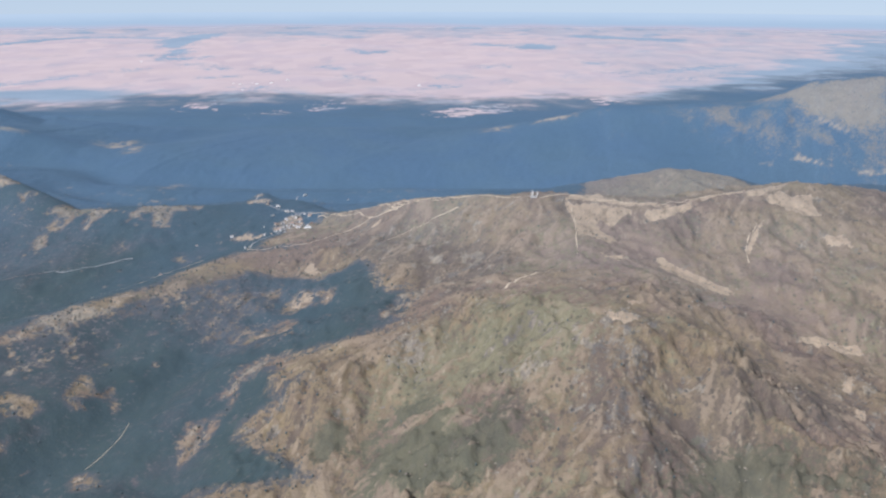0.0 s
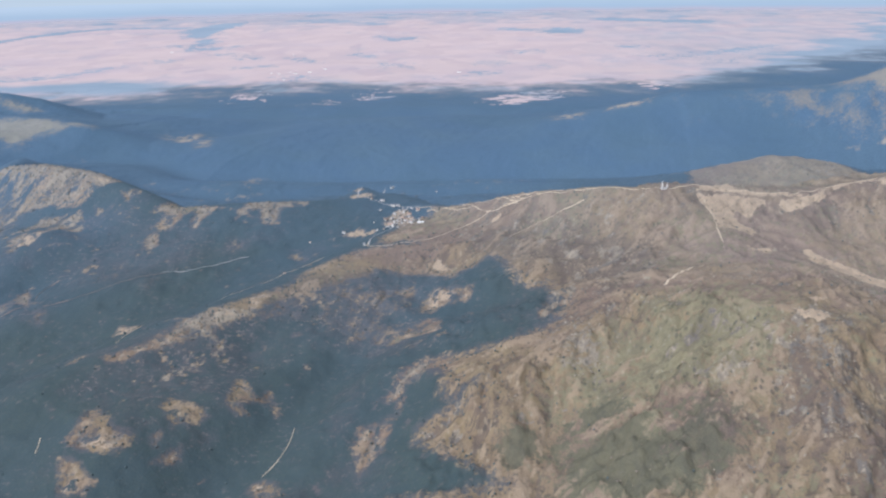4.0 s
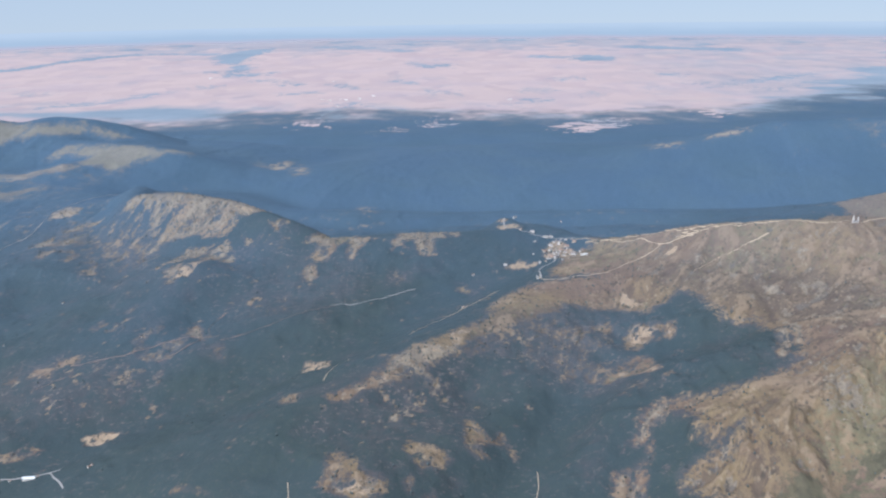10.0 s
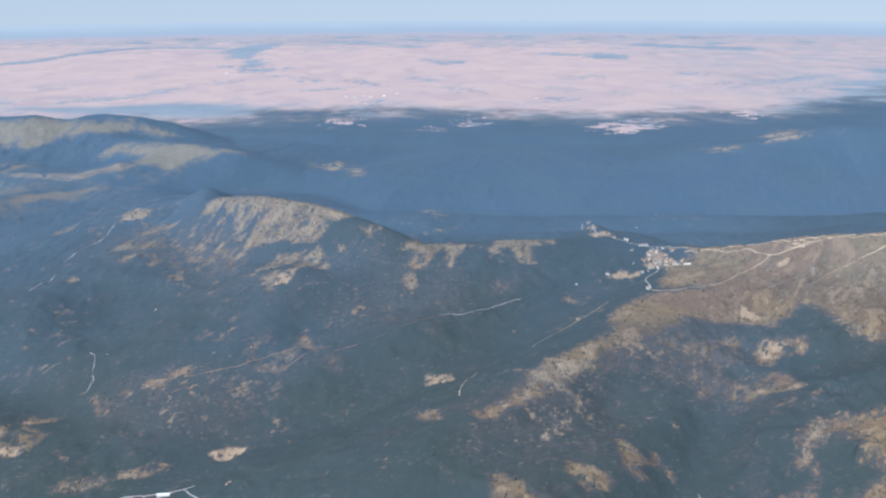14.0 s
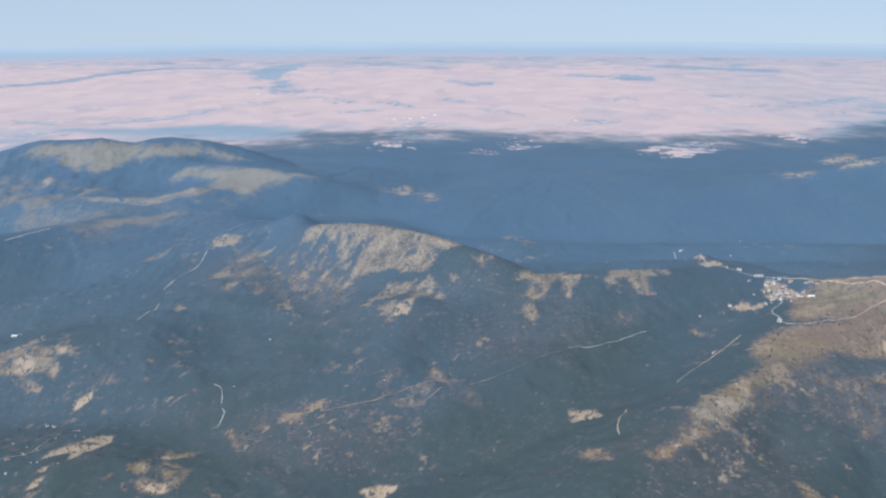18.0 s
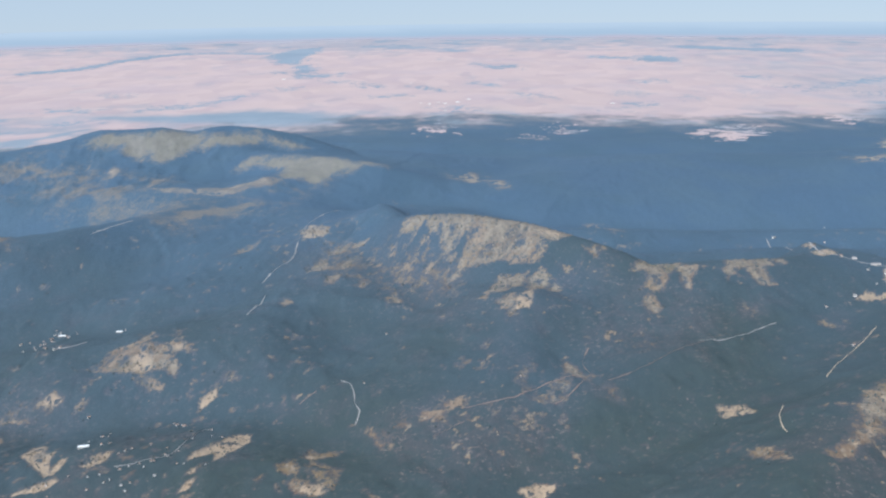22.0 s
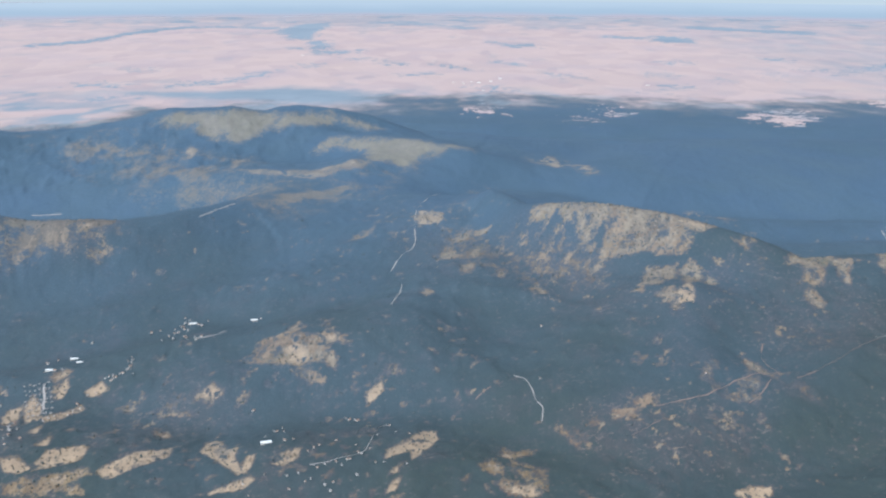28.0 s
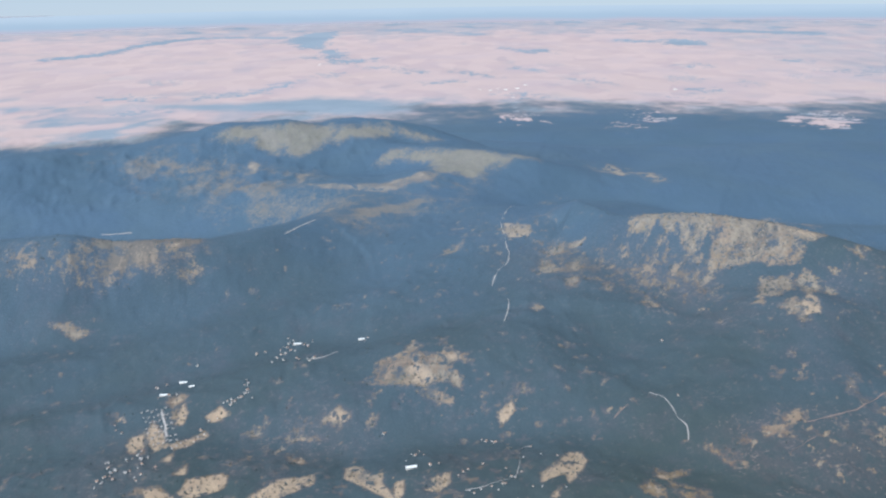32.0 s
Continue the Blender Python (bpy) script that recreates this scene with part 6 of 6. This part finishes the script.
PLASTER = plain_material("white_plaster", (0.66, 0.62, 0.56), (0.54, 0.49, 0.43))
STONE = plain_material("granite_wall", (0.48, 0.43, 0.36), (0.38, 0.33, 0.28))
TILE = plain_material("clay_tiles", (0.37, 0.25, 0.19), (0.30, 0.21, 0.17), 0.2)
SLATE = plain_material("slate_roof", (0.34, 0.32, 0.31), (0.25, 0.24, 0.24), 0.2, 0.55)
SHEET_METAL = plain_material("white_sheet_roof", (0.80, 0.80, 0.78), (0.70, 0.71, 0.70), 0.6, 0.45)
GLASS = plain_material("dark_window_glass", (0.05, 0.06, 0.08), (0.03, 0.04, 0.05), 0.3, 0.15, 0.5)
TIMBER = plain_material("brown_door_timber", (0.16, 0.10, 0.06), (0.12, 0.075, 0.05), 0.2)


def building(name, label, category, w, d, h, rise, wall, roof, storeys, bays, group, chimney=True):
    """A gabled building with its walls, roof, chimney, door and windows."""
    base = tagged(new(name), label, category, group)
    part("wall", gable_walls(w, d, h, rise), wall, base)
    top = part("roof", gable_roof(w, d, h, rise, 0.05, 0.08), roof, base)
    if chimney:
        bm = block(0.10, 0.10, 0.24, 0, 0.01)
        stack = part("chimney", bm, wall, top)
        stack.location = (w * 0.28, d * 0.12, h + rise * 0.7)
    door = part("door", block(0.12, 0.03, 0.16, 0.0), TIMBER, base)
    door.location = (w * 0.1, -d / 2 - 0.012, 0.0)
    pane = None
    for side, turn in ((-1, 0), (1, 180)):
        for s in range(storeys):
            for b in range(bays):
                x, z = (b + 0.5) / bays * w - w / 2, (s + 0.62) * h / storeys - 0.02
                if side < 0 and s == 0 and abs(x - w * 0.1) < 0.16:
                    continue
                if pane is None:
                    pane = part("window", block(0.10, 0.03, min(0.13, h / storeys * 0.5), -0.05), GLASS, base)
                    pane.matrix_basis = pose(x, side * (d / 2 + 0.010), z, 0, 0, turn)
                else:
                    same_part(pane, x, side * (d / 2 + 0.010), z, turn)
    return base


def stand(proto, places, first, grow=(1, 1), turn=None):
    """Sets copies of a thing on the ground; the first place takes the thing itself."""
    for k, (x, y) in enumerate(places):
        z = float(surface(x, y)) + 0.02
        a = random.uniform(0, 180) if turn is None else turn + random.uniform(-12, 12)
        ob = proto if first and k == 0 else copy_thing(proto, pose(x, y, z, 0, 0, a))
        ob.matrix_basis = pose(x, y, z, 0, 0, a)
        ob.scale = (random.uniform(*grow),) * 3


# ---- the ski village on the pass ----
chalet = building("chalet", "white-walled mountain chalet with a grey slate roof", "house", 1.5, 0.9, 0.55, 0.3, PLASTER, SLATE, 2, 4, "chalets of the ski village")
lodge = building("stone_lodge", "granite lodge with a clay-tiled roof on the pass", "house", 1.7, 0.9, 0.6, 0.32, STONE, TILE, 2, 5, "stone lodges of the ski village")
flats = building("apartment_block", "long pale apartment block beside the ski slopes", "building", 2.8, 1.0, 1.0, 0.3, PLASTER, SLATE, 4, 8, "apartment blocks of the ski village")
stand(chalet, CHALET_AT[0::3], True, (0.75, 1.25))
stand(lodge, CHALET_AT[1::3], True, (0.75, 1.2))
stand(flats, CHALET_AT[2::3], True, (0.7, 1.0))
more = []
cx, cy = np.mean([p[0] for p in CHALET_AT[3:15]]), np.mean([p[1] for p in CHALET_AT[3:15]])
for k in range(40):
    more.append((random.gauss(cx, 5.0), random.gauss(cy, 6.5)))
stand(chalet, more[:16], False, (0.4, 0.8))
stand(lodge, more[16:34], False, (0.4, 0.8))
stand(flats, more[34:], False, (0.4, 0.65))

# ---- the village in the valley and scattered farms ----
cottage = building("cottage", "small white village house with a clay-tiled roof", "house", 1.0, 0.75, 0.42, 0.24, PLASTER, TILE, 2, 3, "village houses with clay roofs")
villa = building("villa", "pale village house with a grey roof", "house", 1.1, 0.85, 0.5, 0.26, PLASTER, SLATE, 2, 3, "village houses with grey roofs")
stand(cottage, HOUSE_AT[0::2], True, (0.6, 1.05))
stand(villa, HOUSE_AT[1::2], True, (0.6, 1.05))
terrace = building("terraced_house", "white terraced house with a grey roof in a row", "house", 1.2, 0.8, 0.45, 0.22, PLASTER, SLATE, 2, 3, "rows of terraced houses")
stand(terrace, TERRACE_AT, True, (0.5, 0.85), 35)
near_village = []
for k in range(40):
    x, y = HOUSE_AT[random.randrange(len(HOUSE_AT))]
    near_village.append((x + random.gauss(0, 2.2), y + random.gauss(0, 2.5)))
stand(cottage, near_village[:20], False, (0.45, 0.8))
stand(villa, near_village[20:], False, (0.45, 0.8))
farm = building("farmhouse", "pale farmhouse among the pines", "house", 1.3, 0.8, 0.45, 0.25, PLASTER, TILE, 2, 3, "farmhouses in the woods")
stand(farm, FAR_HOUSE_AT, True, (0.45, 0.85))
stand(cottage, HAMLET_AT[0::2], False, (0.4, 0.7))
stand(villa, HAMLET_AT[1::2], False, (0.4, 0.7))
hall = building("hall", "long white hall with a pale sheet-metal roof", "building", 5.0, 1.8, 0.8, 0.35, PLASTER, SHEET_METAL, 2, 10, "long pale halls", False)
stand(hall, HALL_AT, True, (0.5, 0.85), 10)
works = building("factory_hall", "wide white factory hall far out on the plain", "building", 5.0, 2.4, 0.9, 0.3, PLASTER, SHEET_METAL, 1, 8, "factory halls on the plain", False)
stand(works, FAR_HALL_AT, True, (0.6, 1.2), 0)


# ---- the transmitter station on the summit ----
def turned(profile, sides=16):
    """A solid of revolution from (radius, height) steps."""
    bm = bmesh.new()
    rings = [[bm.verts.new((r * math.cos(2 * math.pi * i / sides), r * math.sin(2 * math.pi * i / sides), z)) for i in range(sides)] for r, z in profile]
    for low, high in zip(rings, rings[1:]):
        for i in range(sides):
            j = (i + 1) % sides
            bm.faces.new((low[i], low[j], high[j], high[i]))
    bm.faces.new(rings[0][::-1]), bm.faces.new(rings[-1])
    return bm


station = tagged(new("transmitter_station"), "white transmitter station with two towers on the bare summit", "station")
part("house", block(2.6, 1.3, 0.7, -0.3, 0.03), PLASTER, station)
part("flat_roof", block(2.7, 1.4, 0.08, 0.402, 0.01), SLATE, station)
for x, grow in ((-0.2, 1.0), (1.9, 0.8)):
    tower = part("tower", turned([(0.34, -0.3), (0.34, 1.2), (0.30, 1.25), (0.24, 1.9), (0.24, 2.1)]), PLASTER, station)
    tower.location, tower.scale = (x, 1.0, 0), (grow, grow, grow)
    part("platform", turned([(0.44, 1.26), (0.46, 1.30), (0.46, 1.36), (0.44, 1.40)]), PLASTER, tower)
    part("mast", turned([(0.06, 2.08), (0.05, 2.7), (0.02, 3.1)], 8), SHEET_METAL, tower)
win = part("window", block(0.16, 0.03, 0.16, 0.1), GLASS, station)
win.location = (-1.0, -0.66, 0)
for x in (-0.6, -0.2, 0.2, 0.6, 1.0):
    same_part(win, x, -0.66, 0)
sx, sy = STATION_AT[0]
station.matrix_basis = pose(sx, sy, float(surface(sx, sy)) + 0.1, 0, 0, 8)


# ---- pines and boulders, too many to count ----
def scattered(name, label, category, spots, shapes, material):
    """One mesh of many small bodies. spots: x, y, radius, height; shapes: (ring fraction, width) steps."""
    n = len(spots)
    z = surface(spots[:, 0], spots[:, 1]) - 0.08
    turn = np.random.rand(n) * 6.28
    verts, per = [], 0
    low = np.column_stack([spots[:, 0], spots[:, 1], z])
    cols = [low]
    for f, wide in shapes:
        for k in range(4):
            a = turn + k * math.pi / 2 + 0.3 * (np.random.rand(n) - 0.5)
            r = spots[:, 2] * wide * (0.8 + 0.4 * np.random.rand(n))
            cols.append(np.column_stack([spots[:, 0] + r * np.cos(a), spots[:, 1] + r * np.sin(a), z + f * spots[:, 3] * (0.85 + 0.3 * np.random.rand(n))]))
    cols.append(np.column_stack([spots[:, 0] + 0.1 * spots[:, 2], spots[:, 1], z + spots[:, 3]]))
    per = len(cols)
    verts = np.stack(cols, 1).reshape(-1, 3)
    tri = []
    rings = len(shapes)
    for k in range(4):
        j = (k + 1) % 4
        tri.append((0, 1 + j, 1 + k))
        for q in range(rings - 1):
            a, b, c, d = 1 + 4 * q + k, 1 + 4 * q + j, 5 + 4 * q + j, 5 + 4 * q + k
            tri += [(a, b, c), (a, c, d)]
        tri.append((4 * rings - 3 + k, 4 * rings - 3 + j, per - 1))
    faces = (np.arange(n)[:, None, None] * per + np.array(tri)[None]).reshape(-1, 3)
    mesh = bpy.data.meshes.new(name)
    mesh.vertices.add(len(verts))
    mesh.vertices.foreach_set("co", verts.ravel())
    mesh.loops.add(faces.size)
    mesh.loops.foreach_set("vertex_index", faces.ravel().astype(np.int32))
    mesh.polygons.add(len(faces))
    mesh.polygons.foreach_set("loop_start", np.arange(0, faces.size, 3, dtype=np.int32))
    mesh.materials.append(material)
    mesh.update()
    return tagged(new(name, mesh), label, category, kind="stuff")


def island_material(name, a, b, rough=0.9):
    n = Nodes(name, rough, 0.2)
    rnd = n.tree.nodes.new("ShaderNodeNewGeometry").outputs["Random Per Island"]
    n.colour(n.mix(rnd, a, b))
    return n.mat


PINE = island_material("pine_needles", (0.072, 0.095, 0.100), (0.092, 0.115, 0.118))
BOULDER = island_material("granite_boulder", (0.165, 0.138, 0.108), (0.290, 0.240, 0.182))
rng = np.random.default_rng(7)
cand = np.column_stack([rng.uniform(-640, 190, 700000), rng.uniform(185, 540, 700000)])
f = surface(cand[:, 0], cand[:, 1], "forest")
keep = rng.random(len(cand)) < np.where(f > 0.8, 0.0012, np.where(f > 0.35, 0.018, np.where(f > 0.08, 0.045, 0.012)))
main = (cand[:, 0] > -35) & (f < 0.35)
keep &= ~main | (rng.random(len(cand)) < 0.12)
spots = cand[keep]
size = rng.uniform(0.7, 1.25, len(spots))
scattered("pines", "dark blue-green pines in open woods on the slopes", "pine forest",
          np.column_stack([spots, 0.30 * size, 0.80 * size]), ((0.22, 1.0), (0.6, 0.62)), PINE)
r = surface(cand[:, 0], cand[:, 1], "rock")
keep = rng.random(len(cand)) < np.where((r > 0.45) & (f < 0.5), 0.12, np.where((r > 0.25) & (f < 0.3), 0.04, 0.0))
spots = cand[keep]
size = rng.uniform(0.3, 1.0, len(spots)) ** 2
scattered("boulders", "pale granite boulders and slabs on the bare slopes", "rocks",
          np.column_stack([spots, 0.16 + 0.42 * size, 0.12 + 0.40 * size]), ((0.35, 1.0), (0.8, 0.7)), BOULDER)
